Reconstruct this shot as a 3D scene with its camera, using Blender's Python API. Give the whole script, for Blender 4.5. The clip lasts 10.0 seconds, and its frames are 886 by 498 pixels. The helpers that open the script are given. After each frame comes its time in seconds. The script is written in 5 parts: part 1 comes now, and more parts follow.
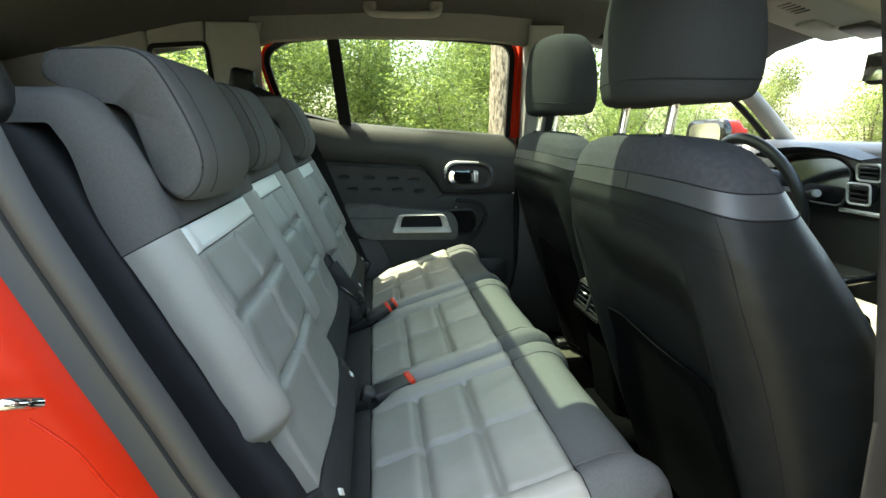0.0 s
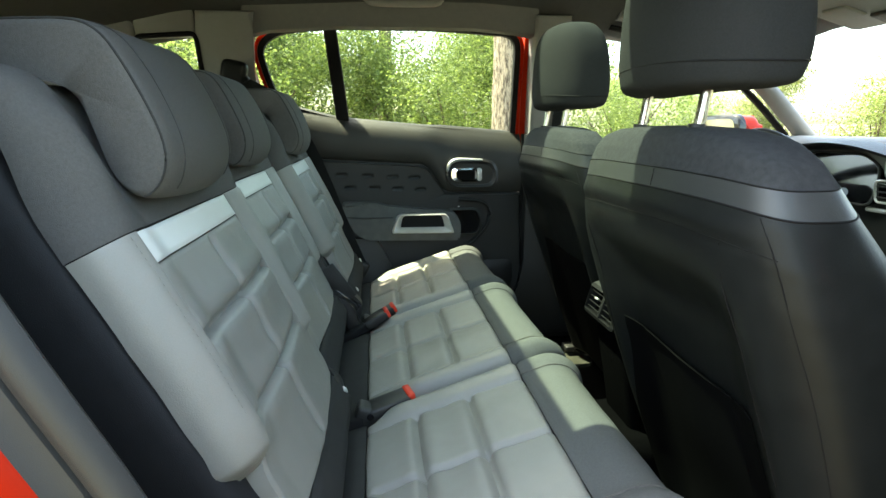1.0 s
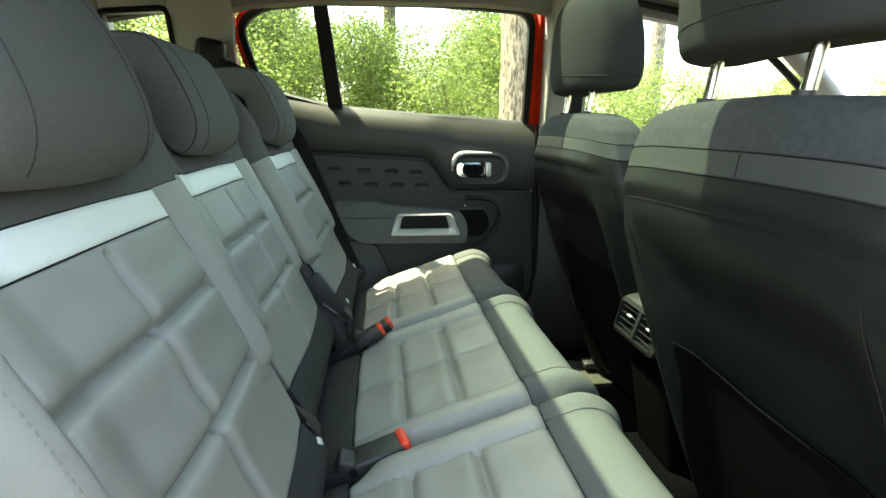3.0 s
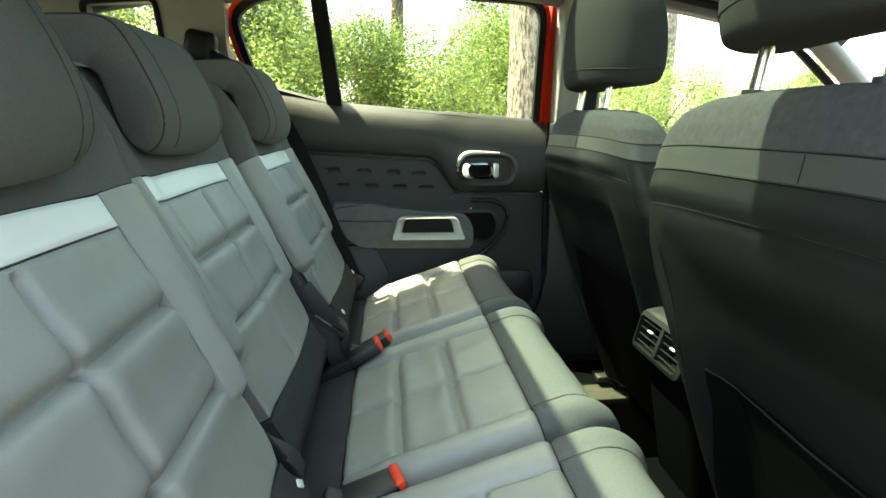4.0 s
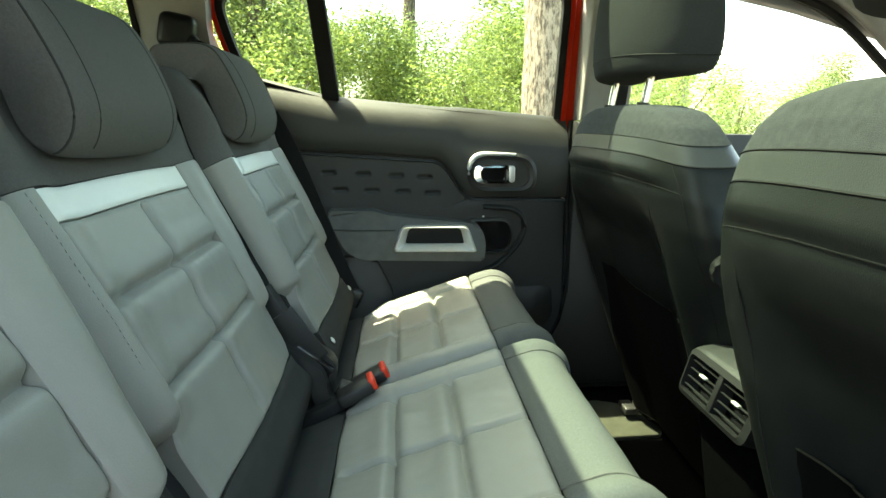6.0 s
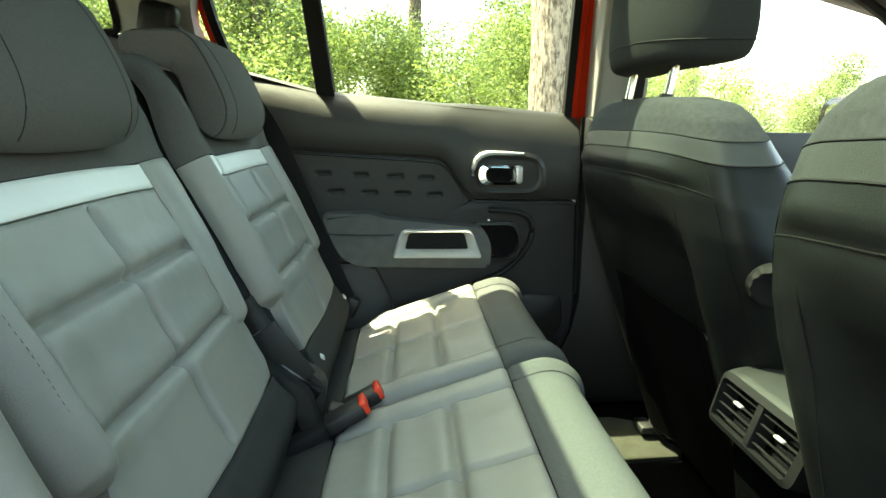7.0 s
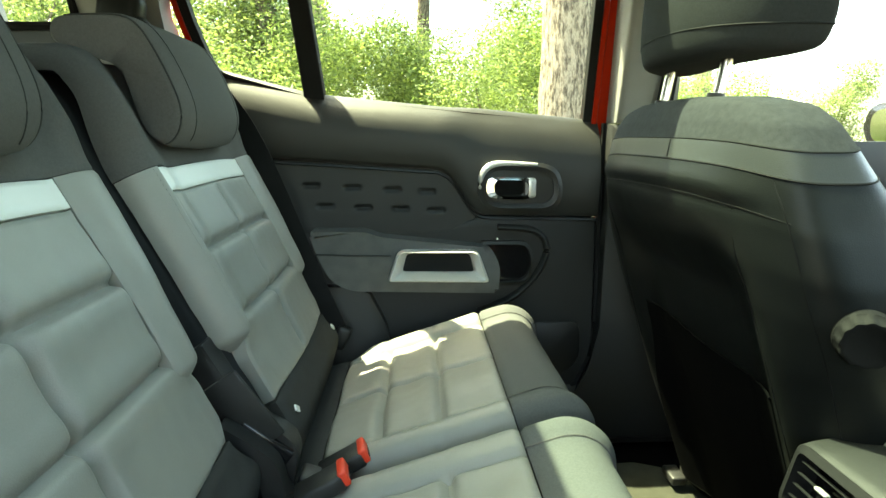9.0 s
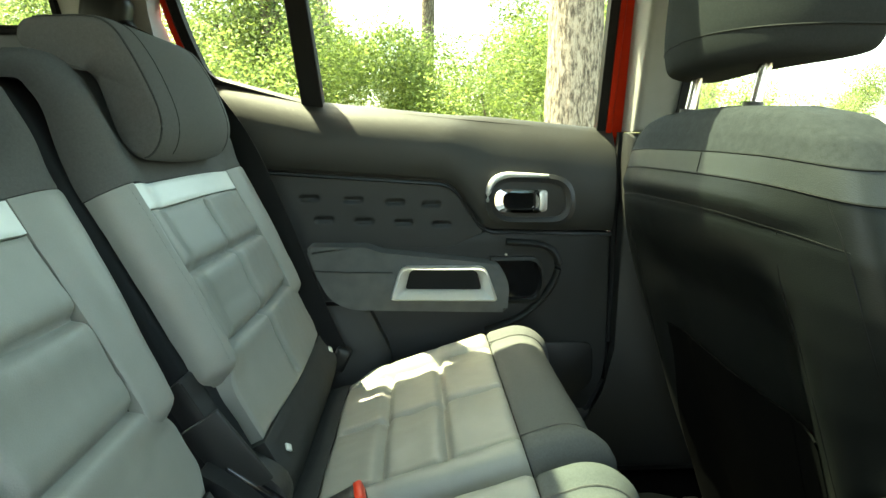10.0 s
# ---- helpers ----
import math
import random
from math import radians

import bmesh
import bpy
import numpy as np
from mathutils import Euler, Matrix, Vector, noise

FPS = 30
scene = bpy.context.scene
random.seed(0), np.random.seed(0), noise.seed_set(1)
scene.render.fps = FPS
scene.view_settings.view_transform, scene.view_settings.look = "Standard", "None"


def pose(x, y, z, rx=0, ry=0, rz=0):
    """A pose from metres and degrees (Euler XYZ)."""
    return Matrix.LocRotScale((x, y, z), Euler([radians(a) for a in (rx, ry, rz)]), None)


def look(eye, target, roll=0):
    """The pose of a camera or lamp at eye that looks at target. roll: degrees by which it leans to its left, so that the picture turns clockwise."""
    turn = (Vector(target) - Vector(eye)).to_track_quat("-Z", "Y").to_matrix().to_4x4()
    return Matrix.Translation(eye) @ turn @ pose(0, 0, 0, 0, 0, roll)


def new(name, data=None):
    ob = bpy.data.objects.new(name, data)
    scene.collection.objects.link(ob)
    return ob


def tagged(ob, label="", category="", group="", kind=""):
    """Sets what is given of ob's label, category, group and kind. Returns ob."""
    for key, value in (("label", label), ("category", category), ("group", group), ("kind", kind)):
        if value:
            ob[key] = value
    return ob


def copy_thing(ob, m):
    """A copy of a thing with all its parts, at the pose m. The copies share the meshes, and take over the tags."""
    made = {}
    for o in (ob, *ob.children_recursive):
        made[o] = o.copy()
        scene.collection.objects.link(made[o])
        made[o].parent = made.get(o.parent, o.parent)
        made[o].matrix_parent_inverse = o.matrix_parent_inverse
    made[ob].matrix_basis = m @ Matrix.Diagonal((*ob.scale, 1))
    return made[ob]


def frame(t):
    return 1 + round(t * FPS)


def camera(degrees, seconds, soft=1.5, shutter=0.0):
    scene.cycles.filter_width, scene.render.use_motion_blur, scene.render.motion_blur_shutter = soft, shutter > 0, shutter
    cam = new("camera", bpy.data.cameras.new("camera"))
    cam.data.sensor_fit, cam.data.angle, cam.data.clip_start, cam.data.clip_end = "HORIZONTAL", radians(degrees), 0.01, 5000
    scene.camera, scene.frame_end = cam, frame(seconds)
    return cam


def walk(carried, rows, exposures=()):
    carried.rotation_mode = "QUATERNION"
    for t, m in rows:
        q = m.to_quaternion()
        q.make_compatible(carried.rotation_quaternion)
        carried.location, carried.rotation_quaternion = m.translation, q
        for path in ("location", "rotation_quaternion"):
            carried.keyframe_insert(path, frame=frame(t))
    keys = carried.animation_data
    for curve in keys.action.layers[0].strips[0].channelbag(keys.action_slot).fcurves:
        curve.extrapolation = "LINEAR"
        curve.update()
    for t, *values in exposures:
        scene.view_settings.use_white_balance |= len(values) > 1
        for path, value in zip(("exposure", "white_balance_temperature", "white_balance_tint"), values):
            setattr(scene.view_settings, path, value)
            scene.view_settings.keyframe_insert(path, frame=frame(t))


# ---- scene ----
cam = camera(77.0, 10.0)
PATH = [
    (0, (-0.03, -1.223, 1.137), (0.205, 0.717, 0.712), -0.5),
    (0.5, (-0.026, -1.182, 1.132), (0.206, 0.758, 0.705), -0.4),
    (1, (-0.021, -1.137, 1.125), (0.208, 0.804, 0.697), -0.5),
    (1.5, (-0.014, -1.091, 1.119), (0.209, 0.849, 0.689), -0.6),
    (2, (-0.007, -1.04, 1.112), (0.212, 0.901, 0.681), -0.6),
    (2.5, (-0.002, -0.988, 1.104), (0.215, 0.952, 0.672), -0.5),
    (4, (0.024, -0.844, 1.094), (0.208, 1.099, 0.66), -0.3),
    (4.5, (0.031, -0.801, 1.094), (0.202, 1.144, 0.658), -0.2),
    (5, (0.038, -0.755, 1.095), (0.197, 1.19, 0.658), -0.2),
    (5.5, (0.042, -0.712, 1.094), (0.195, 1.234, 0.656), -0.1),
    (7, (0.063, -0.574, 1.079), (0.186, 1.375, 0.649), -0.1),
    (7.5, (0.071, -0.533, 1.075), (0.186, 1.419, 0.651), -0.1),
    (8, (0.076, -0.49, 1.074), (0.186, 1.463, 0.658), -0.1),
    (8.5, (0.081, -0.456, 1.076), (0.183, 1.499, 0.669), -0.1),
    (9, (0.084, -0.419, 1.076), (0.179, 1.538, 0.674), -0.0),
    (9.5, (0.086, -0.384, 1.078), (0.173, 1.575, 0.686), -0.1),
    (10, (0.085, -0.348, 1.085), (0.165, 1.613, 0.7), -0.0),
]
walk(cam, [(t, look(eye, target, roll)) for t, eye, target, roll in PATH], exposures=[(0, 3.5, 7700, 3), (2.5, 3.82, 8100, 0), (5.5, 3.97, 8300, -1), (10, 4.18, 8700, -3)])

# ---- light ----
SUN_FROM = Vector((-0.46, 0.25, 1.0)).normalized()
world = bpy.data.worlds.new("sky")
scene.world = world
world.use_nodes = True
_nt = world.node_tree
_bg = _nt.nodes["Background"]
_sky = _nt.nodes.new("ShaderNodeTexSky")
_sky.sky_type = "NISHITA"
_sky.sun_disc = False
_sky.sun_elevation = math.asin(SUN_FROM.z)
_sky.sun_rotation = math.atan2(SUN_FROM.x, SUN_FROM.y)
_sky.air_density = 1.0
_sky.dust_density = 3.0
_nt.links.new(_sky.outputs[0], _bg.inputs[0])
_bg.inputs[1].default_value = 0.15
sun = new("sun", bpy.data.lights.new("sun", "SUN"))
sun.data.energy = 3.0
sun.data.angle = radians(0.6)
sun.data.color = (1.0, 0.95, 0.86)
sun.matrix_world = look(SUN_FROM * 20, (0, 0, 0))


# ---- materials ----
def mat(name, base, rough=0.5, metal=0.0, var=0.12, scale=40.0, fine=600.0, bump=0.15, fine_mix=0.5, spec=0.5, coat=0.0, emit=None):
    """Colour varied at two scales, with a fine relief."""
    m = bpy.data.materials.new(name)
    m.use_nodes = True
    nt = m.node_tree
    b = nt.nodes["Principled BSDF"]
    b.inputs["Roughness"].default_value = rough
    b.inputs["Metallic"].default_value = metal
    b.inputs["Specular IOR Level"].default_value = spec
    b.inputs["Coat Weight"].default_value = coat
    tc = nt.nodes.new("ShaderNodeTexCoord")
    n1 = nt.nodes.new("ShaderNodeTexNoise")
    n1.inputs["Scale"].default_value = scale
    n1.inputs["Detail"].default_value = 4
    n2 = nt.nodes.new("ShaderNodeTexNoise")
    n2.inputs["Scale"].default_value = fine
    n2.inputs["Detail"].default_value = 3
    nt.links.new(tc.outputs["Object"], n1.inputs["Vector"])
    nt.links.new(tc.outputs["Object"], n2.inputs["Vector"])
    mx = nt.nodes.new("ShaderNodeMix")
    mx.inputs[0].default_value = fine_mix
    nt.links.new(n1.outputs[0], mx.inputs[2])
    nt.links.new(n2.outputs[0], mx.inputs[3])
    ramp = nt.nodes.new("ShaderNodeValToRGB")
    ramp.color_ramp.elements[0].position = 0.3
    ramp.color_ramp.elements[1].position = 0.7
    lo = [c * (1 - var) for c in base]
    hi = [min(1, c * (1 + var)) for c in base]
    ramp.color_ramp.elements[0].color = (*lo, 1)
    ramp.color_ramp.elements[1].color = (*hi, 1)
    nt.links.new(mx.outputs[0], ramp.inputs[0])
    nt.links.new(ramp.outputs[0], b.inputs["Base Color"])
    rr = nt.nodes.new("ShaderNodeMapRange")
    rr.inputs[3].default_value = max(0, rough - 0.06)
    rr.inputs[4].default_value = min(1, rough + 0.06)
    nt.links.new(n1.outputs[0], rr.inputs[0])
    nt.links.new(rr.outputs[0], b.inputs["Roughness"])
    if bump:
        bp = nt.nodes.new("ShaderNodeBump")
        bp.inputs["Strength"].default_value = bump
        bp.inputs["Distance"].default_value = 0.001
        nt.links.new(n2.outputs[0], bp.inputs["Height"])
        nt.links.new(bp.outputs[0], b.inputs["Normal"])
    return m


def glass(name, tint=(0.9, 0.95, 0.93), ior=1.2):
    """Thin pane: mostly see-through, with a faint gloss."""
    m = bpy.data.materials.new(name)
    m.use_nodes = True
    nt = m.node_tree
    nt.nodes.clear()
    out = nt.nodes.new("ShaderNodeOutputMaterial")
    tr = nt.nodes.new("ShaderNodeBsdfTransparent")
    tr.inputs[0].default_value = (*tint, 1)
    gl = nt.nodes.new("ShaderNodeBsdfGlossy")
    gl.inputs["Roughness"].default_value = 0.02
    fr = nt.nodes.new("ShaderNodeFresnel")
    fr.inputs[0].default_value = ior
    mx = nt.nodes.new("ShaderNodeMixShader")
    nt.links.new(fr.outputs[0], mx.inputs[0])
    nt.links.new(tr.outputs[0], mx.inputs[1])
    nt.links.new(gl.outputs[0], mx.inputs[2])
    nt.links.new(mx.outputs[0], out.inputs[0])
    return m


def leaf_mat(name, dark, light):
    m = bpy.data.materials.new(name)
    m.use_nodes = True
    nt = m.node_tree
    b = nt.nodes["Principled BSDF"]
    geo = nt.nodes.new("ShaderNodeNewGeometry")
    ramp = nt.nodes.new("ShaderNodeValToRGB")
    ramp.color_ramp.elements[0].color = (*dark, 1)
    ramp.color_ramp.elements[1].color = (*light, 1)
    nt.links.new(geo.outputs["Random Per Island"], ramp.inputs[0])
    nt.links.new(ramp.outputs[0], b.inputs["Base Color"])
    b.inputs["Roughness"].default_value = 0.45
    tl = nt.nodes.new("ShaderNodeBsdfTranslucent")
    nt.links.new(ramp.outputs[0], tl.inputs[0])
    mx = nt.nodes.new("ShaderNodeMixShader")
    mx.inputs[0].default_value = 0.55
    nt.links.new(b.outputs[0], mx.inputs[1])
    nt.links.new(tl.outputs[0], mx.inputs[2])
    nt.links.new(mx.outputs[0], nt.nodes["Material Output"].inputs[0])
    return m


LEATHER = mat("grey_leatherette", (0.246, 0.242, 0.217), 0.45, var=0.07, scale=25, fine=900, bump=0.25)
FABRIC = mat("charcoal_melange_fabric", (0.092, 0.0905, 0.086), 0.92, var=0.18, scale=420, fine=1500, bump=0.5, spec=0.2)
FABRIC_LT = mat("grey_melange_fabric", (0.084, 0.0885, 0.089), 0.92, var=0.2, scale=420, fine=1700, bump=0.4, spec=0.15)
DARKCLOTH = mat("black_cloth", (0.011, 0.0115, 0.012), 0.85, var=0.2, fine=1200, bump=0.3, spec=0.25)
BLACKLEATHER = mat("black_leatherette", (0.0102, 0.0115, 0.0116), 0.37, var=0.2, fine=900, bump=0.22, spec=0.17)
# Pocket cloth kept near black; it also carries the shade low on the backs.
POCKET = mat("shaded_pocket_cloth", (0.0026, 0.0028, 0.0030), 0.9, var=0.2, fine=1300, bump=0.3, spec=0.04)
CHARCOAL = mat("dark_charcoal_cloth", (0.036, 0.0365, 0.0355), 0.85, var=0.25, fine=1300, bump=0.35, spec=0.2)
FABRIC_DK = mat("dark_melange_fabric", (0.036, 0.0385, 0.042), 0.9, var=0.35, scale=120, fine=1500, bump=0.5, spec=0.15)
# Front headrest fabric, darkened because little sun falls on it.
HEADFAB = mat("shaded_melange_fabric", (0.0260, 0.0278, 0.0288), 0.9, var=0.2, scale=420, fine=1700, bump=0.4, spec=0.12)
POST = mat("brushed_chrome_post", (0.72, 0.69, 0.62), 0.24, metal=1.0, var=0.03, bump=0)
BAND = mat("slate_leatherette", (0.036, 0.0392, 0.0405), 0.36, var=0.08, scale=25, fine=900, bump=0.25)
SIDECLOTH = mat("charcoal_side_cloth", (0.0185, 0.0195, 0.0208), 0.85, var=0.2, fine=1200, bump=0.3, spec=0.25)
TRIMGREY = mat("grey_sill_plastic", (0.019, 0.0202, 0.020), 0.55, var=0.1, scale=20, fine=1500, bump=0.3)
PILLARGREY = mat("dark_grey_pillar_plastic", (0.024, 0.023, 0.021), 0.5, var=0.1, fine=1500, bump=0.25)
WHITE = mat("pale_grey_strip", (0.72, 0.735, 0.69), 0.4, var=0.04, fine=1500, bump=0.15)
PLASTIC = mat("black_plastic", (0.0165, 0.0170, 0.0172), 0.42, var=0.15, scale=30, fine=1800, bump=0.3)
SOFT = mat("soft_black_trim", (0.0195, 0.0206, 0.0188), 0.5, var=0.12, scale=20, fine=1600, bump=0.35)
GLOSS = mat("gloss_black", (0.008, 0.008, 0.009), 0.08, var=0.1, bump=0)
LOWTRIM = mat("hard_black_trim", (0.0150, 0.0160, 0.0156), 0.55, var=0.12, scale=20, fine=1600, bump=0.35)
ARMCLOTH = mat("dark_grey_armrest_cloth", (0.105, 0.108, 0.106), 0.85, var=0.2, fine=1500, bump=0.4, spec=0.25)
SATIN = mat("satin_silver_paint", (0.78, 0.78, 0.76), 0.36, metal=0.55, var=0.05, bump=0.05)
CHROME = mat("polished_chrome", (0.75, 0.75, 0.75), 0.08, metal=1.0, var=0.03, bump=0)
RED = mat("red_car_paint", (0.36, 0.014, 0.003), 0.3, var=0.06, scale=9, bump=0.0, coat=0.0, spec=0.12)
BUTTON = mat("red_button_plastic", (0.75, 0.05, 0.02), 0.4, var=0.05, bump=0.05)
LINER = mat("grey_headliner_felt", (0.165, 0.165, 0.157), 0.95, var=0.08, scale=60, fine=1500, bump=0.3, spec=0.1)
PALEPLASTIC = mat("pale_grey_plastic", (0.235, 0.235, 0.225), 0.55, var=0.06, fine=1500, bump=0.2)
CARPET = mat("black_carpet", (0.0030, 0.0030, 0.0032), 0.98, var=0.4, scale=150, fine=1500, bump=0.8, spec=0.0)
MAT = mat("sun_patch_mat", (0.035, 0.037, 0.028), 0.9, var=0.3, scale=30, fine=800, bump=0.6, spec=0.1)
RUBBER = mat("black_rubber_seal", (0.007, 0.007, 0.0075), 0.75, var=0.15, bump=0.2, spec=0.2)
GLASS = glass("window_glass")
REARGLASS = glass("tinted_side_glass", (0.80, 0.85, 0.80), 1.05)
SCREEN = glass("windscreen_glass", (0.95, 0.97, 0.96), 1.06)
ROOFGLASS = glass("tinted_roof_glass", (0.285, 0.375, 0.325))
GROUND = mat("dry_leaf_litter", (0.13, 0.125, 0.085), 0.95, var=0.45, scale=1.2, fine=25, bump=0.8, spec=0.1)


def bark_mat(name, dark, light):
    """Upright cracks and flakes."""
    m = mat(name, light, 0.9, var=0.3, scale=8, fine=60, bump=0, spec=0.1)
    nt = m.node_tree
    b = nt.nodes["Principled BSDF"]
    tc = nt.nodes.new("ShaderNodeTexCoord")
    mp = nt.nodes.new("ShaderNodeMapping")
    mp.inputs["Scale"].default_value = (1, 1, 0.28)
    n = nt.nodes.new("ShaderNodeTexNoise")
    n.inputs["Scale"].default_value = 42
    n.inputs["Detail"].default_value = 6
    n.inputs["Roughness"].default_value = 0.7
    nt.links.new(tc.outputs["Object"], mp.inputs[0])
    nt.links.new(mp.outputs[0], n.inputs["Vector"])
    r = nt.nodes.new("ShaderNodeValToRGB")
    r.color_ramp.elements[0].position = 0.40
    r.color_ramp.elements[1].position = 0.58
    r.color_ramp.elements[0].color = (*dark, 1)
    r.color_ramp.elements[1].color = (*light, 1)
    nt.links.new(n.outputs[0], r.inputs[0])
    nt.links.new(r.outputs[0], b.inputs["Base Color"])
    bp = nt.nodes.new("ShaderNodeBump")
    bp.inputs["Strength"].default_value = 1.0
    bp.inputs["Distance"].default_value = 0.03
    nt.links.new(n.outputs[0], bp.inputs["Height"])
    nt.links.new(bp.outputs[0], b.inputs["Normal"])
    return m


BARK = bark_mat("pale_cracked_bark", (0.07, 0.055, 0.045), (0.33, 0.27, 0.22))
BARK2 = bark_mat("brown_cracked_bark", (0.04, 0.032, 0.025), (0.20, 0.16, 0.12))
LEAF_A = leaf_mat("bright_green_leaves", (0.075, 0.120, 0.030), (0.30, 0.37, 0.100))
LEAF_B = leaf_mat("olive_green_leaves", (0.052, 0.088, 0.025), (0.25, 0.30, 0.088))

# ---- building helpers ----
_base = {}


def thing(name, at=(0, 0, 0), label="", category="", group="", kind=""):
    ob = new(name)
    ob.empty_display_size = 0.05
    ob.location = at
    _base[ob] = Vector(at)
    return tagged(ob, label, category, group, kind)


def part(name, bm, material, parent=None, label="", smooth=True):
    """Links a bmesh, given in world places, as one mesh under a thing or a part."""
    base = _base.get(parent, Vector((0, 0, 0)))
    bmesh.ops.recalc_face_normals(bm, faces=bm.faces)
    if parent is not None:
        bmesh.ops.translate(bm, verts=bm.verts, vec=-base)
    me = bpy.data.meshes.new(name)
    for f in bm.faces:
        f.smooth = smooth
    bm.to_mesh(me)
    bm.free()
    if smooth:
        me.set_sharp_from_angle(angle=radians(50))
    me.materials.append(material)
    ob = new(name, me)
    ob.parent = parent
    _base[ob] = base
    if label:
        tagged(ob, label)
    return ob


def solo(name, bm, material, label, category, kind="", smooth=True, group=""):
    """A thing of one mesh."""
    return tagged(part(name, bm, material, None, "", smooth), label, category, group, kind)


def grid(rows, close_u=False, close_v=False, caps=False):
    """A skin through rows of points."""
    bm = bmesh.new()
    vs = [[bm.verts.new(p) for p in r] for r in rows]
    n, k = len(vs), len(vs[0])
    for i in range(n if close_v else n - 1):
        for j in range(k if close_u else k - 1):
            a, b = vs[i], vs[(i + 1) % n]
            bm.faces.new((a[j], a[(j + 1) % k], b[(j + 1) % k], b[j]))
    if caps:
        bm.faces.new(vs[0])
        bm.faces.new(list(reversed(vs[-1])))
    return bm


def join(*bms):
    out = bmesh.new()
    for b in bms:
        me = bpy.data.meshes.new("tmp")
        b.to_mesh(me)
        b.free()
        out.from_mesh(me)
        bpy.data.meshes.remove(me)
    return out


def rbox(size, m, bevel=0.004, seg=2):
    bm = bmesh.new()
    bmesh.ops.create_cube(bm, size=1)
    bmesh.ops.scale(bm, vec=size, verts=bm.verts)
    if bevel:
        bmesh.ops.bevel(bm, geom=bm.edges[:], offset=bevel, segments=seg, profile=0.5, affect="EDGES")
    bmesh.ops.transform(bm, matrix=m, verts=bm.verts)
    return bm


def prism(pts, to3, d0, d1, bevel=0.0, seg=2):
    """A flat outline drawn out from d0 to d1; to3(a, b, d) gives the place."""
    bm = bmesh.new()
    lo = [bm.verts.new(to3(a, b, d0)) for a, b in pts]
    hi = [bm.verts.new(to3(a, b, d1)) for a, b in pts]
    bm.faces.new(lo)
    top = bm.faces.new(list(reversed(hi)))
    n = len(pts)
    for i in range(n):
        bm.faces.new((lo[i], lo[(i + 1) % n], hi[(i + 1) % n], hi[i]))
    if bevel:
        bmesh.ops.bevel(bm, geom=list(top.edges), offset=bevel, segments=seg, profile=0.5, affect="EDGES")
    return bm


def xz(a, b, d):
    return (a, d, b)


def yz(a, b, d):
    return (d, a, b)


def xy(a, b, d):
    return (a, b, d)


def smooth_line(pts, n=8, closed=False):
    """Catmull-Rom through the points."""
    p = [Vector(q) for q in pts]
    k = len(p)
    out = []
    for i in range(k if closed else k - 1):
        a, b = p[i], p[(i + 1) % k]
        z = p[(i - 1) % k] if closed or i > 0 else a
        c = p[(i + 2) % k] if closed or i + 2 < k else b
        for j in range(n):
            t = j / n
            out.append(0.5 * (2 * a + (b - z) * t + (2 * z - 5 * a + 4 * b - c) * t * t + (3 * a - z - 3 * b + c) * t ** 3))
    if not closed:
        out.append(p[-1])
    return out


def tube(pts, r, n=8, closed=False, flat=1.0, up=(0, 0, 1)):
    """A round or flattened bar along a line; r may be a list."""
    p = [Vector(q) for q in pts]
    k = len(p)
    rows = []
    for i in range(k):
        d = (p[(i + 1) % k] - p[i - 1]) if closed else (p[min(i + 1, k - 1)] - p[max(i - 1, 0)])
        d.normalize()
        s = d.cross(Vector(up))
        if s.length < 0.05:
            s = d.cross(Vector((1, 0.3, 0)))
        s.normalize()
        u = s.cross(d)
        rr = r[i] if isinstance(r, (list, tuple)) else r
        rows.append([p[i] + rr * (math.cos(a) * s + flat * math.sin(a) * u) for a in [2 * math.pi * j / n for j in range(n)]])
    return grid(rows, close_u=True, close_v=closed, caps=not closed)


def ramp01(x, a, b):
    t = max(0.0, min(1.0, (x - a) / (b - a)))
    return t * t * (3 - 2 * t)


def groove(d, w):
    return math.exp(-(d / w) ** 2)


def pad(place, left, right, v0, v1, nu, nv, height, roll=0.006, edge=0.009, skirt=0.03):
    """An upholstered panel: place(u, v, h) lays it out, its rim rolls down to the seam."""
    rows = []
    for i in range(-1, nv + 2):
        fv = max(0, min(nv, i)) / nv
        v = v0 + (v1 - v0) * fv
        row = []
        for j in range(-1, nu + 2):
            fu = max(0, min(nu, j)) / nu
            u = left(v) + (right(v) - left(v)) * fu
            w = right(v) - left(v)
            d = min(fu * w, (1 - fu) * w, fv * abs(v1 - v0), (1 - fv) * abs(v1 - v0))
            h = height(u, v) - roll * (1 - min(1, d / edge)) ** 2
            if i in (-1, nv + 1) or j in (-1, nu + 1):
                h -= skirt
            row.append(place(u, v, h))
        rows.append(row)
    return grid(rows)


def rounded(pts, r, n=5):
    """An outline with its corners rounded."""
    out = []
    k = len(pts)
    for i in range(k):
        a, b, c = Vector(pts[i - 1]), Vector(pts[i]), Vector(pts[(i + 1) % k])
        rr = r[i] if isinstance(r, (list, tuple)) else r
        e = min(rr, (a - b).length * 0.48, (c - b).length * 0.48)
        p, q = b + (a - b).normalized() * e, b + (c - b).normalized() * e
        for j in range(n + 1):
            t = j / n
            w = (1 - t) ** 2 * p + 2 * t * (1 - t) * b + t * t * q
            out.append((w.x, w.y))
    return out

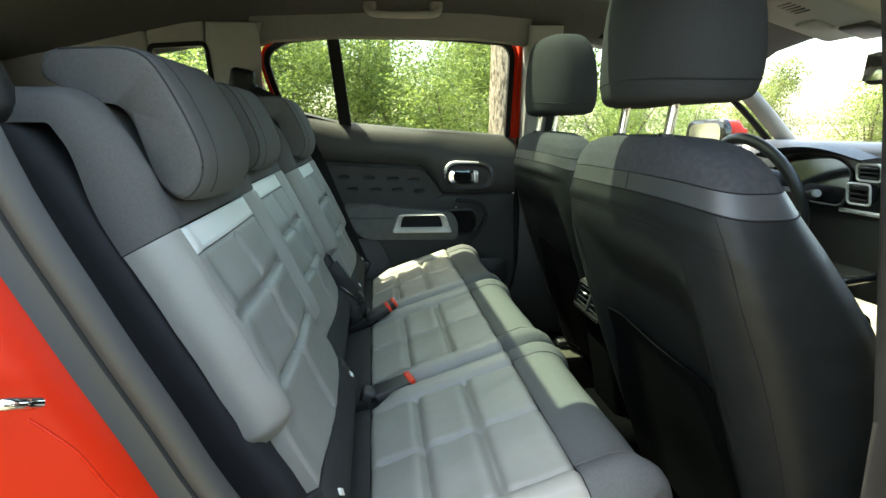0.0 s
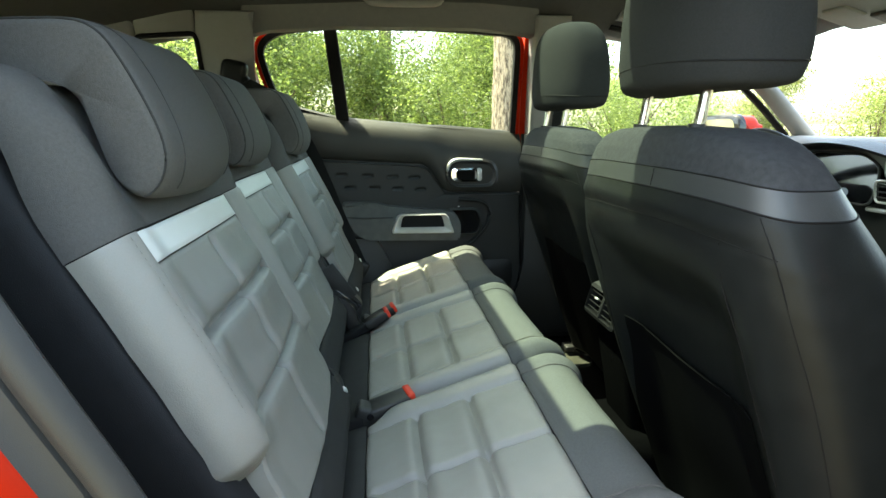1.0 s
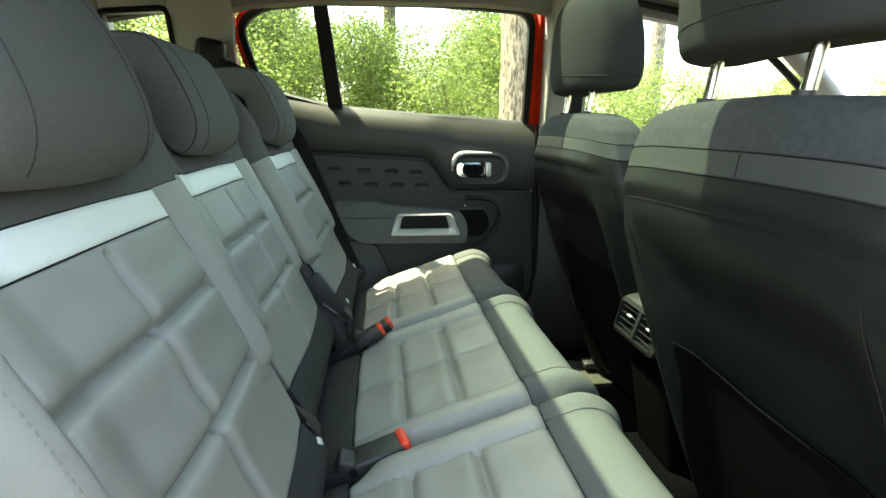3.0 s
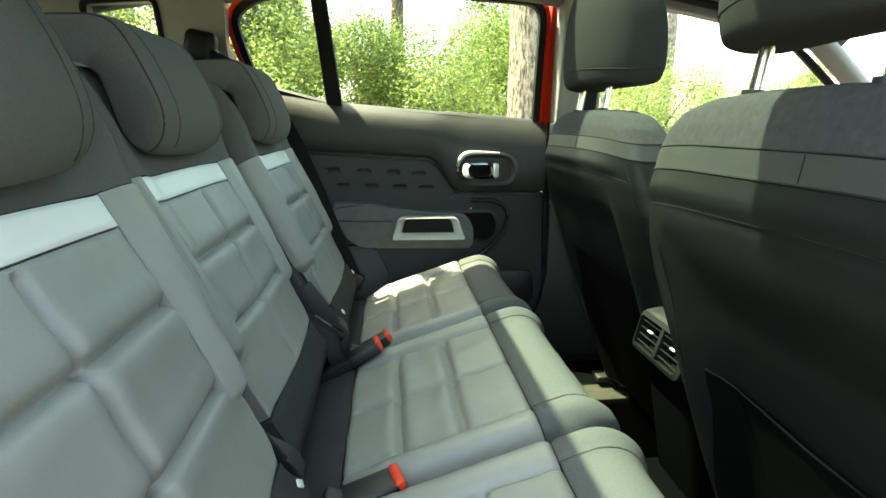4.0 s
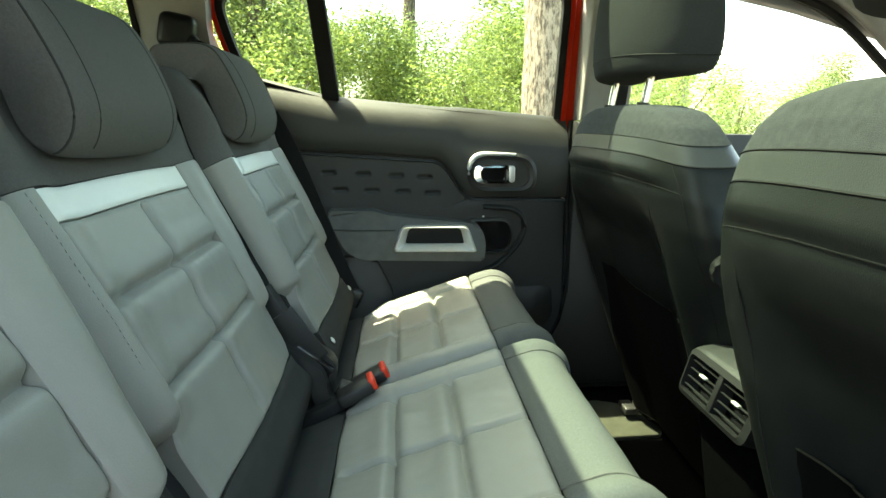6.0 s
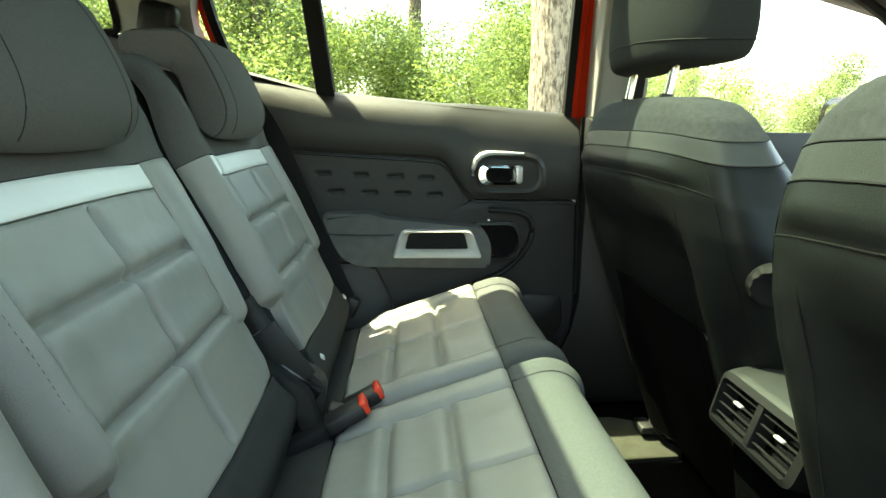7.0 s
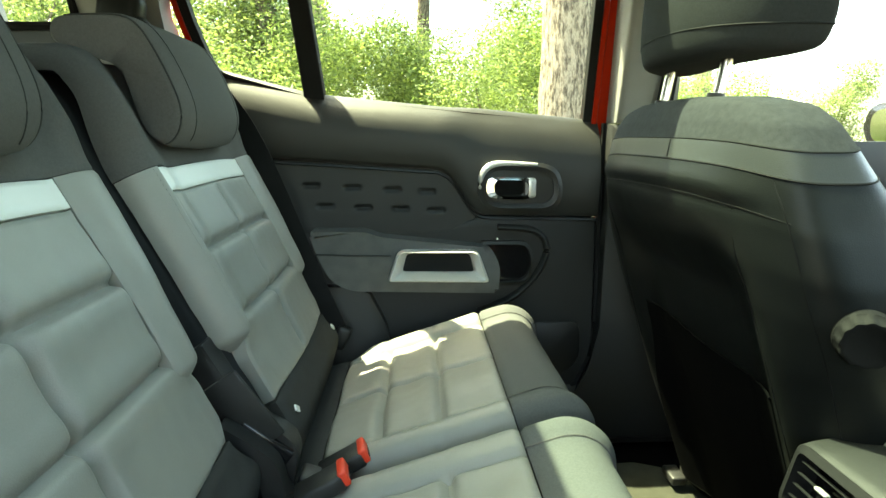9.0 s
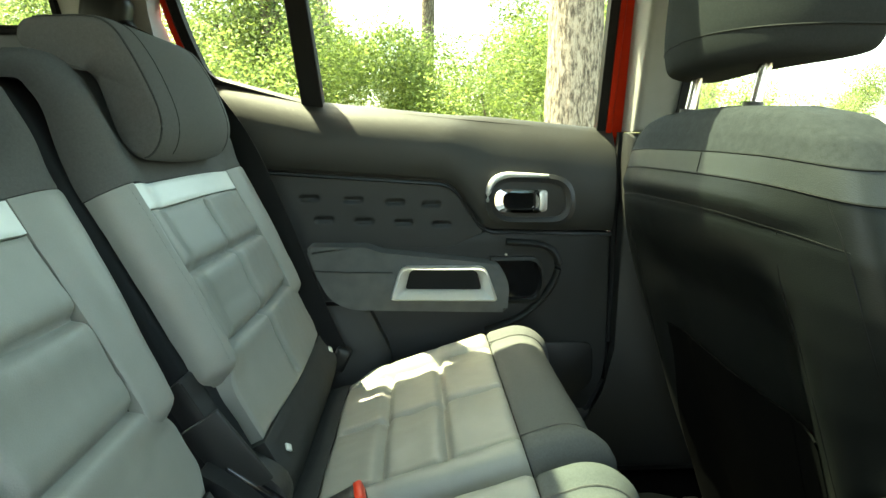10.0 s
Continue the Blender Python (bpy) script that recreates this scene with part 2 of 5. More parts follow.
# ---- large structure ----
bm = bmesh.new()
bmesh.ops.create_grid(bm, x_segments=60, y_segments=60, size=60)
for v in bm.verts:
    d = math.hypot(v.co.x, v.co.y)
    v.co.z = 0.12 * noise.noise(v.co * 0.15) * ramp01(d, 2.5, 8)
    if d > 40:
        v.co.xy *= 1 + (d - 40) * 0.6
solo("ground", bm, GROUND, "bare earth strewn with dry leaves under trees", "ground", "structure")

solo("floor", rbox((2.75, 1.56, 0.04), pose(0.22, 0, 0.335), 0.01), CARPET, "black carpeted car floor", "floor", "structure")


def roof_z(x, y, rise=0.0):
    keys = [(-1.15, 1.41), (-0.4, 1.535), (0.2, 1.555), (0.65, 1.53), (0.95, 1.482), (1.3, 1.392)]
    for (a, za), (b, zb) in zip(keys, keys[1:]):
        if x <= b:
            t = (x - a) / (b - a)
            z = za + (zb - za) * t
            break
    return z - 0.085 * (abs(y) / 0.69) ** 7 + rise


ROOF_X = [-1.15, -0.9, -0.65, -0.4, -0.17, 0.0, 0.1, 0.3, 0.5, 0.65, 0.85, 1.0, 1.15, 1.3]
ROOF_Y = [-0.72, -0.69, -0.64, -0.56, -0.48, -0.4, -0.28, -0.19, -0.1, 0.0, 0.1, 0.2, 0.3, 0.37, 0.42, 0.56, 0.64, 0.69, 0.72]


def roof_sheet(rise, thick):
    bm = bmesh.new()
    vs = {(i, j): bm.verts.new((x, y, roof_z(x, y, rise))) for i, x in enumerate(ROOF_X) for j, y in enumerate(ROOF_Y)}
    for i in range(len(ROOF_X) - 1):
        for j in range(len(ROOF_Y) - 1):
            if -0.19 < ROOF_X[i] < 0.84 and -0.29 < ROOF_Y[j] < 0.41:
                continue
            bm.faces.new((vs[i, j], vs[i + 1, j], vs[i + 1, j + 1], vs[i, j + 1]))
    for v in [v for v in bm.verts if not v.link_faces]:
        bm.verts.remove(v)
    bmesh.ops.solidify(bm, geom=bm.faces[:], thickness=thick)
    return bm


solo("ceiling", roof_sheet(0.0, 0.012), LINER, "warm grey felt headliner with a glass roof opening", "ceiling", "structure")
solo("roof", roof_sheet(0.058, 0.005), RED, "red painted steel car roof", "roof", "structure")
# Unseen pale sheet, added to keep red bounce off the headliner.
solo("roof_bounce_sheet", roof_sheet(0.035, 0.006), PALEPLASTIC, "added pale grey sheet hidden under the red roof", "roof", "structure")
rows = [[(x, y, roof_z(x, y, 0.028)) for y in (-0.32, 0.0, 0.25, 0.52)] for x in (-0.22, 0.0, 0.3, 0.6, 0.88)]
pane = solo("window_1", grid(rows), ROOFGLASS, "tinted glass pane of the car roof", "window", "structure")
rim = rounded([(-0.18, -0.29), (0.855, -0.29), (0.855, 0.43), (-0.18, 0.43)], 0.03)
solo("trim", tube([(x, y, roof_z(x, y, -0.004)) for x, y in rim], 0.011, 6, True), PLASTIC, "black rim round the glass roof", "trim", "structure")


def side(b):
    return 0.765 - 0.27 * max(0.0, b - 1.1)


def far(a, b, d):
    return (a, side(b) + d, b)


def near(a, b, d):
    return (a, -side(b) - d, b)


# far side of the body behind the door, round the small rear window
c_pillar = thing("wall_far", (-0.6, 0.76, 0.36), "pale grey plastic pillar trim round a small rear side window", "pillar trim", kind="structure")
part("pillar_panel", prism([(-0.358, 1.19), (-0.389, 1.30), (-0.379, 1.40), (-0.36, 1.46), (-0.525, 1.46), (-0.53, 1.40), (-0.53, 1.26), (-0.50, 1.19)], far, 0.05, -0.03, 0.012), PALEPLASTIC, c_pillar)
part("rear_pillar_panel", prism([(-0.70, 1.19), (-0.70, 1.46), (-1.15, 1.46), (-1.15, 1.19)], far, 0.05, -0.03, 0.012), PALEPLASTIC, c_pillar)
part("upper_panel", prism([(-0.53, 1.398), (-0.53, 1.46), (-0.70, 1.46), (-0.70, 1.385)], far, 0.05, -0.028, 0.008), PALEPLASTIC, c_pillar)
part("lower_panel", prism([(-0.38, 0.4), (-0.365, 1.19), (-0.50, 1.19), (-0.53, 1.27), (-0.70, 1.27), (-0.70, 1.19), (-1.15, 1.19), (-1.15, 0.4)], far, 0.05, -0.026, 0.008), PLASTIC, c_pillar, "black lower trim")
qr = rounded([(-0.53, 1.27), (-0.53, 1.398), (-0.70, 1.388), (-0.70, 1.27)], 0.02)
part("seal", tube([far(a, b, -0.028) for a, b in qr], 0.008, 6, True), RUBBER, c_pillar, "black rubber window seal")
g = part("glass", prism(qr, far, 0.02, 0.024), GLASS, c_pillar, "clear glass", smooth=False)
g.visible_shadow = False

# rear end
back = thing("wall_rear", (-1.15, 0, 0.36), "dark rear end of the car with a wide window", "tailgate", kind="structure")
part("lower_panel", rbox((0.05, 1.5, 0.72), pose(-1.16, 0, 0.74), 0.01), PLASTIC, back)
part("side_panel", rbox((0.05, 0.22, 0.4), pose(-1.15, 0.62, 1.26), 0.01), PALEPLASTIC, back)
part("side_panel", rbox((0.05, 0.22, 0.4), pose(-1.15, -0.62, 1.26), 0.01), PALEPLASTIC, back)
gp = part("glass", rbox((0.005, 1.05, 0.34), pose(-1.15, 0, 1.25), 0), GLASS, back, "clear glass", smooth=False)
gp.visible_shadow = False
solo("cargo_floor", rbox((0.75, 1.4, 0.05), pose(-0.78, 0, 0.62), 0.01), CARPET, "black carpeted load floor behind the rear seats", "load floor", "structure")

# ---- near side of the body: door opening ----
jamb = thing("wall_near", (-0.4, -0.8, 0.36), "red painted door jamb with black rubber seal", "door jamb", kind="structure")
line = smooth_line([(-0.315, 0, 1.40), (-0.318, 0, 1.25), (-0.288, 0, 1.116), (-0.241, 0, 1.003), (-0.199, 0, 0.914), (-0.165, 0, 0.842), (-0.085, 0, 0.70), (-0.03, 0, 0.56), (0.02, 0, 0.42)], 6)
part("seal", tube([(p.x, -0.80, p.z) for p in line], 0.010, 8, flat=1.3), TRIMGREY, jamb, "grey rubber seal")
rows = [[(p.x - e, y, p.z - e * 0.35) for e, y in ((0.030, -0.812), (0.036, -0.822), (0.05, -0.830), (0.075, -0.840), (0.10, -0.850), (0.20, -0.856), (0.40, -0.858))] for p in line]
part("jamb_panel", grid(rows), RED, jamb, "glossy red painted steel")
rows = [[(p.x - e, y, p.z - e * 0.35) for e, y in ((0.0, -0.803), (0.008, -0.795), (0.014, -0.805), (0.024, -0.806), (0.031, -0.813))] for p in line]
part("outer_seal", grid(rows), TRIMGREY, jamb, "ribbed grey rubber strip")
rows = [[(p.x + e, y, p.z + e * 0.2) for e, y in ((-0.004, -0.80), (-0.006, -0.775), (-0.03, -0.755), (-0.07, -0.74), (-0.10, -0.70), (-0.12, -0.62))] for p in line]
part("inner_trim", grid(rows), TRIMGREY, jamb, "dark grey plastic sill trim")
part("striker", tube(smooth_line([(-0.345, -0.856, 0.955), (-0.305, -0.872, 0.966), (-0.268, -0.876, 0.972), (-0.258, -0.868, 0.968), (-0.254, -0.856, 0.962)], 5), 0.0042, 8), CHROME, jamb, "chrome door striker")
part("striker_plate", rbox((0.06, 0.004, 0.03), pose(-0.335, -0.862, 0.958, 0, 12, 0), 0.004), SATIN, jamb)
part("paint_scratch", tube(smooth_line([(-0.262, -0.8575, 0.952), (-0.235, -0.8575, 0.925), (-0.215, -0.8575, 0.89), (-0.19, -0.8575, 0.865)], 4), 0.0012, 5), RED, jamb, "thin ridge in the paint")
part("belt_cover", rbox((0.13, 0.05, 0.19), pose(-0.43, -0.67, 1.22, 0, -18, 0), 0.022, 4), PLASTIC, jamb, "black belt guide cover")
part("upper_trim", prism([(-0.33, 1.18), (-0.35, 1.46), (-0.55, 1.46), (-0.52, 1.18)], near, 0.05, -0.02, 0.012), PALEPLASTIC, jamb)

part("rear_lower_panel", prism([(-0.42, 0.4), (-0.42, 1.19), (-1.15, 1.19), (-1.15, 0.4)], near, 0.05, -0.026, 0.008), PLASTIC, jamb, "black lower trim")
part("rear_pillar_panel", prism([(-0.72, 1.19), (-0.72, 1.46), (-1.15, 1.46), (-1.15, 1.19)], near, 0.05, -0.03, 0.012), PALEPLASTIC, jamb)
part("rear_lower_rail", prism([(-0.50, 1.19), (-0.50, 1.27), (-0.72, 1.27), (-0.72, 1.19)], near, 0.05, -0.028, 0.008), PLASTIC, jamb)
part("rear_upper_rail", prism([(-0.50, 1.39), (-0.50, 1.46), (-0.72, 1.46), (-0.72, 1.385)], near, 0.05, -0.028, 0.008), PALEPLASTIC, jamb)
bp = thing("pillar_near", (0.5, -0.8, 0.36), "grey plastic middle pillar at the open door", "pillar", kind="structure")
part("pillar_trim", prism([(0.465, 1.46), (0.462, 1.15), (0.485, 0.83), (0.50, 0.60), (0.45, 0.42), (0.66, 0.42), (0.64, 1.0), (0.60, 1.46)], near, 0.03, -0.02, 0.015), PILLARGREY, bp)
part("outer_panel", prism([(0.49, 1.46), (0.49, 1.15), (0.51, 0.83), (0.52, 0.40), (0.68, 0.40), (0.66, 1.0), (0.62, 1.46)], near, 0.07, 0.034, 0.01), RED, bp)
part("sill_plate", rbox((0.95, 0.10, 0.05), pose(0.55, -0.77, 0.385), 0.015, 3), PLASTIC, bp, "black sill plate")
part("rocker_panel", rbox((2.0, 0.07, 0.22), pose(0.55, -0.81, 0.30), 0.03, 3), RED, bp, "red painted rocker panel")


# ---- far rear door ----
def sill_z(x):
    if x > -0.132:
        return 1.100 + (0.444 - x) * 0.094
    return 1.154 + (-0.132 - x) * 0.245


def trim_z(x):
    keys = [(-0.42, 1.040), (-0.22, 1.027), (0.135, 1.003), (0.158, 0.988), (0.205, 0.917), (0.228, 0.906), (0.48, 0.900)]
    for (a, za), (b, zb) in zip(keys, keys[1:]):
        if x <= b:
            return za + (zb - za) * (x - a) / (b - a)
    return 0.9


def window_plane(a, b, d):
    return (a, 0.80 - 0.2 * (b - 1.12) + d, b)


door = thing("rear_door", (0.05, 0.78, 0.42), "closed black-trimmed rear car door with satin chrome pull and window", "car door")
xs = [-0.41 + 0.888 * i / 74 for i in range(75)]
rows = []
for f, y in ((0.0, 0.784), (0.0, 0.768), (0.06, 0.761), (0.25, 0.756), (0.42, 0.7535), (0.54, 0.7555), (0.64, 0.7590), (0.73, 0.7640), (0.81, 0.7700), (0.88, 0.7770), (0.94, 0.7850), (0.99, 0.7930), (1.03, 0.7990), (1.05, 0.806)):
    rows.append([(x, y + 0.004 * math.sin(5 * x), trim_z(x) + 0.002 + (sill_z(x) - trim_z(x) - 0.002) * f) for x in xs])
part("upper_panel", grid(rows), SOFT, door, "soft black upper trim")
rows = [[(x, y, trim_z(x) + dz) for x in xs] for y, dz in ((0.79, -0.002), (0.768, -0.003), (0.766, -0.007), (0.774, -0.010), (0.79, -0.012))]
part("trim_line", grid(rows), PLASTIC, door, "raised satin black trim line")

# dimpled insert below the trim line
DIMPLES = [(-0.1375, 0.970), (-0.050, 0.966), (0.034, 0.9615), (0.108, 0.957), (-0.109, 0.926), (-0.0285, 0.923), (0.051, 0.920), (0.128, 0.916)]
rows = []
nx, nz = 240, 70
for j in range(nz + 1):
    row = []
    for i in range(nx + 1):
        x = -0.41 + 0.62 * i / nx
        z = 0.858 + (trim_z(x) - 0.006 - 0.858) * j / nz
        y = 0.774
        for dx, dz in DIMPLES:
            ax = max(0.0, abs(x - dx) - 0.013)
            y += 0.0055 * math.exp(-(ax / 0.005) ** 2 - ((z - dz) / 0.0048) ** 2)
        row.append((x, y, z))
    rows.append(row)
part("dimpled_insert", grid(rows), LOWTRIM, door, "black insert with two rows of pressed dimples")
part("backing", rbox((0.88, 0.008, 0.62), pose(0.034, 0.794, 0.775), 0.0), PLASTIC, door)
# lower body of the door
LOW = [(0.478, 0.8995), (0.480, 0.62), (0.472, 0.55), (0.44, 0.50), (0.38, 0.46), (-0.41, 0.46), (-0.41, 0.868), (0.10, 0.868), (0.16, 0.872), (0.205, 0.8995)]
part("lower_panel", prism(rounded(LOW, 0.012, 3), xz, 0.80, 0.772, 0.006), LOWTRIM, door)
part("edge_seal", tube([(0.486, 0.775, 1.10), (0.484, 0.775, 0.90), (0.487, 0.775, 0.66), (0.480, 0.775, 0.575), (0.45, 0.775, 0.51), (0.38, 0.775, 0.455)], 0.007, 6), RUBBER, door, "black rubber door seal")
# hollow for the speaker and pocket
part("pocket_ridge", tube(smooth_line([(0.22, 0.770, 0.690), (0.30, 0.768, 0.725), (0.355, 0.766, 0.785), (0.368, 0.766, 0.84), (0.338, 0.768, 0.872), (0.26, 0.770, 0.880)], 6), 0.014, 10, flat=0.5), LOWTRIM, door, "raised ridge round the door pocket")
part("speaker_grille", prism(rounded([(0.335, 0.66), (0.45, 0.66), (0.455, 0.57), (0.40, 0.52), (0.335, 0.52)], 0.02), xz, 0.78, 0.7685, 0.003), PLASTIC, door, "black speaker grille")
part("rear_lower_pad", prism(rounded([(-0.30, 0.755), (-0.025, 0.755), (0.02, 0.66), (0.03, 0.50), (-0.30, 0.50)], 0.015), xz, 0.78, 0.745, 0.012), SOFT, door)
# armrest
ARM = rounded([(-0.140, 0.880), (-0.02, 0.879), (0.005, 0.868), (0.205, 0.846), (0.243, 0.842), (0.262, 0.800), (0.258, 0.744), (-0.055, 0.752), (-0.095, 0.772), (-0.120, 0.820)], [0.012, 0.02, 0.02, 0.02, 0.02, 0.02, 0.008, 0.03, 0.03, 0.03])
part("armrest", prism(ARM, xz, 0.78, 0.722, 0.014, 4), ARMCLOTH, door, "dark grey cloth armrest")
part("armrest_seam", tube([(-0.128, 0.7215, 0.833), (-0.06, 0.719, 0.830), (0.03, 0.719, 0.829)], 0.0016, 5), PLASTIC, door)
OUT = rounded([(0.046, 0.842), (0.212, 0.841), (0.236, 0.774), (0.024, 0.778)], [0.016, 0.016, 0.008, 0.008])
INN = rounded([(0.064, 0.834), (0.195, 0.833), (0.205, 0.793), (0.054, 0.795)], [0.01, 0.01, 0.006, 0.006])
rows = []
for mix, y in ((0.0, 0.724), (0.0, 0.702), (0.06, 0.6955), (0.20, 0.694), (0.28, 0.696), (0.92, 0.716), (1.0, 0.719), (1.0, 0.7225)):
    rows.append([(a[0] + (b[0] - a[0]) * mix, y, a[1] + (b[1] - a[1]) * mix) for a, b in zip(OUT, INN)])
part("pull_frame", grid(rows, close_u=True), SATIN, door, "satin chrome pull frame")
# Flat dark plate: the shade inside the pull is put in as colour.
part("pull_shade_plate", prism(INN, xz, 0.76, 0.7205), DARKCLOTH, door, "dark plate standing in for the shaded hollow of the pull", smooth=False)
# cup recess beside the armrest
CUP = rounded([(0.225, 0.850), (0.328, 0.850), (0.344, 0.80), (0.330, 0.752), (0.225, 0.752)], [0.004, 0.022, 0.03, 0.022, 0.004])
CUPI = [(0.282 + (a - 0.282) * 0.90, 0.803 + (b - 0.803) * 0.86) for a, b in CUP]
rows = [[(a, y, b) for a, b in ring] for ring, y in ((CUP, 0.775), (CUP, 0.757), (CUPI, 0.754), (CUPI, 0.7715))]
part("switch_surround", grid(rows, close_u=True), SOFT, door)
part("switch_recess", prism(CUPI, xz, 0.78, 0.769), GLOSS, door, "gloss black window switch recess", smooth=False)
part("lock_pin", tube([(0.258, 0.757, 0.856), (0.258, 0.750, 0.857)], 0.0025, 8), SATIN, door)
# inner handle in its oval bezel
BEZ = rounded([(0.213, 1.022), (0.392, 1.016), (0.398, 0.914), (0.216, 0.916)], 0.052, 8)
BEZI = [(0.305 + (a - 0.305) * 0.90, 0.967 + (b - 0.967) * 0.84) for a, b in BEZ]
BEZJ = [(0.305 + (a - 0.305) * 0.80, 0.967 + (b - 0.967) * 0.68) for a, b in BEZ]
rows = [[(a, y, b) for a, b in ring] for ring, y in ((BEZ, 0.775), (BEZ, 0.752), (BEZI, 0.7475), (BEZI, 0.7505))]
part("handle_bezel", grid(rows, close_u=True), PLASTIC, door, "satin black oval bezel")
rows = [[(a, y, b) for a, b in ring] for ring, y in ((BEZI, 0.7505), (BEZJ, 0.7535), (BEZJ, 0.772))]
part("handle_cup", join(grid(rows, close_u=True), prism(BEZJ, xz, 0.775, 0.760)), PLASTIC, door)
# bright crescent along the upper rear rim of the bezel
arc = [BEZ[-1]] + BEZ[0:9] + [(0.30, 1.0193), (0.335, 1.018)]
part("bezel_rim", tube([(a + 0.004, 0.7495, b - 0.003) for a, b in arc], [0.0015 + 0.0055 * math.sin(math.pi * min(1, (k + 0.4) / len(arc))) ** 0.7 for k in range(len(arc))], 8), SATIN, door, "satin chrome rim")
HO = rounded([(0.230, 0.990), (0.330, 0.988), (0.332, 0.942), (0.232, 0.944)], 0.024, 6)
HI = [(0.283 + (a - 0.281) * 0.72, 0.966 + (b - 0.966) * 0.76) for a, b in HO]
rows = [[(a, y, b) for a, b in ring] for ring, y in ((HO, 0.765), (HO, 0.740), (HI, 0.738), (HI, 0.756))]
part("door_handle", grid(rows, close_u=True), CHROME, door, "polished chrome ring handle")
part("handle_lever", rbox((0.022, 0.02, 0.043), pose(0.326, 0.748, 0.966), 0.007, 3), SATIN, door)
part("handle_hollow", prism([(0.283 + (a - 0.283) * 0.9, b) for a, b in HI], xz, 0.775, 0.757), GLOSS, door, smooth=False)
# window: red frame, seal, divider and panes
WIN = rounded([(0.452, 1.094), (0.452, 1.415), (0.20, 1.432), (-0.155, 1.434), (-0.31, 1.418), (-0.372, 1.375), (-0.352, 1.28), (-0.322, 1.197), (-0.132, 1.146)], [0.004, 0.05, 0.1, 0.1, 0.06, 0.06, 0.05, 0.03, 0.02], 6)


def offset(ring, e):
    out = []
    k = len(ring)
    for i in range(k):
        a, b = Vector(ring[i - 1]), Vector(ring[(i + 1) % k])
        d = (b - a).normalized()
        out.append((ring[i][0] + d.y * e, ring[i][1] - d.x * e))
    return out


def ring_bm(r0, r1, d0, d1):
    rows = [[window_plane(a, b, d) for a, b in r] for r, d in ((r0, d1), (r0, d0), (r1, d0), (r1, d1))]
    return grid(rows, close_u=True, close_v=True)


W_OUT = offset(WIN, 0.023)
part("window_frame", ring_bm(offset(WIN, 0.0125), W_OUT, -0.006, 0.010), RED, door, "red painted window frame", smooth=False)
part("window_seal", ring_bm(offset(WIN, -0.006), offset(WIN, 0.012), -0.003, 0.02), RUBBER, door, "black rubber window seal")
part("divider", prism([(-0.172, 1.44), (-0.132, 1.44), (-0.104, 1.145), (-0.146, 1.148)], window_plane, 0.03, -0.008, 0.004), RUBBER, door, "black upright divider between the panes")
pa = part("pane", prism([(-0.13, 1.15), (0.452, 1.094), (0.452, 1.41), (0.2, 1.43), (-0.155, 1.43)], window_plane, 0.012, 0.015), REARGLASS, door, "lightly tinted glass", smooth=False)
pb = part("pane", prism([(-0.135, 1.15), (-0.16, 1.43), (-0.31, 1.418), (-0.37, 1.375), (-0.322, 1.197)], window_plane, 0.012, 0.015), REARGLASS, door, "clear glass", smooth=False)
part("outer_skin", prism([(0.478, 1.09), (0.48, 0.45), (-0.41, 0.45), (-0.41, 1.19), (-0.135, 1.14)], xz, 0.88, 0.83, 0.01), RED, door, "red painted outer skin")

# far middle pillar, front door and front pillar
# the near rear door, swung open on its front hinges; unseen, added to block light
HINGE = Vector((0.50, -0.83, 0))
swing = Matrix.Translation(HINGE) @ Matrix.Rotation(radians(72), 4, "Z") @ Matrix.Translation(-HINGE) @ Matrix.Diagonal((1, -1, 1, 1))
open_door = copy_thing(door, swing @ door.matrix_basis)
tagged(open_door, "red rear car door swung wide open out of view, dark inner trim", "car door")

fb = thing("pillar_far", (0.55, 0.76, 0.36), "two-tone middle pillar with black lower trim", "pillar", kind="structure")
part("upper_trim", prism([(0.497, 1.10), (0.487, 1.46), (0.60, 1.46), (0.62, 1.10)], far, 0.06, -0.035, 0.012), PALEPLASTIC, fb, "pale grey upper trim")
part("lower_trim", prism([(0.488, 1.098), (0.488, 0.66), (0.479, 0.56), (0.44, 0.48), (0.36, 0.38), (0.80, 0.38), (0.70, 0.62), (0.64, 1.098)], far, 0.06, -0.028, 0.012), LOWTRIM, fb, "matt black lower trim")
part("red_edge", prism([(0.4765, 1.44), (0.4765, 1.085), (0.483, 1.062), (0.502, 1.062), (0.502, 1.44)], window_plane, 0.03, -0.004), RED, fb, "red painted edge")
part("roof_rail", prism([(-0.40, 1.395), (-0.33, 1.411), (-0.1, 1.4245), (0.3, 1.422), (0.43, 1.412), (0.5, 1.400), (0.5, 1.50), (-0.40, 1.50)], far, 0.045, -0.01, 0.01), LINER, fb, "grey felt rail above the window")
part("rocker_panel", rbox((2.3, 0.10, 0.20), pose(0.40, 0.83, 0.36), 0.03, 3), RED, fb, "red painted rocker panel")
part("sill_plate", rbox((2.2, 0.06, 0.16), pose(0.40, 0.792, 0.43), 0.02, 3), LOWTRIM, fb, "black sill plate")
part("belt", prism([(0.565, 1.08), (0.575, 1.33), (0.60, 1.33), (0.60, 1.08)], far, -0.038, -0.041), DARKCLOTH, fb, "dark grey belt webbing")
part("belt_guide", rbox((0.05, 0.03, 0.045), Matrix.Translation(far(0.585, 1.33, -0.05)), 0.01, 3), PALEPLASTIC, fb)

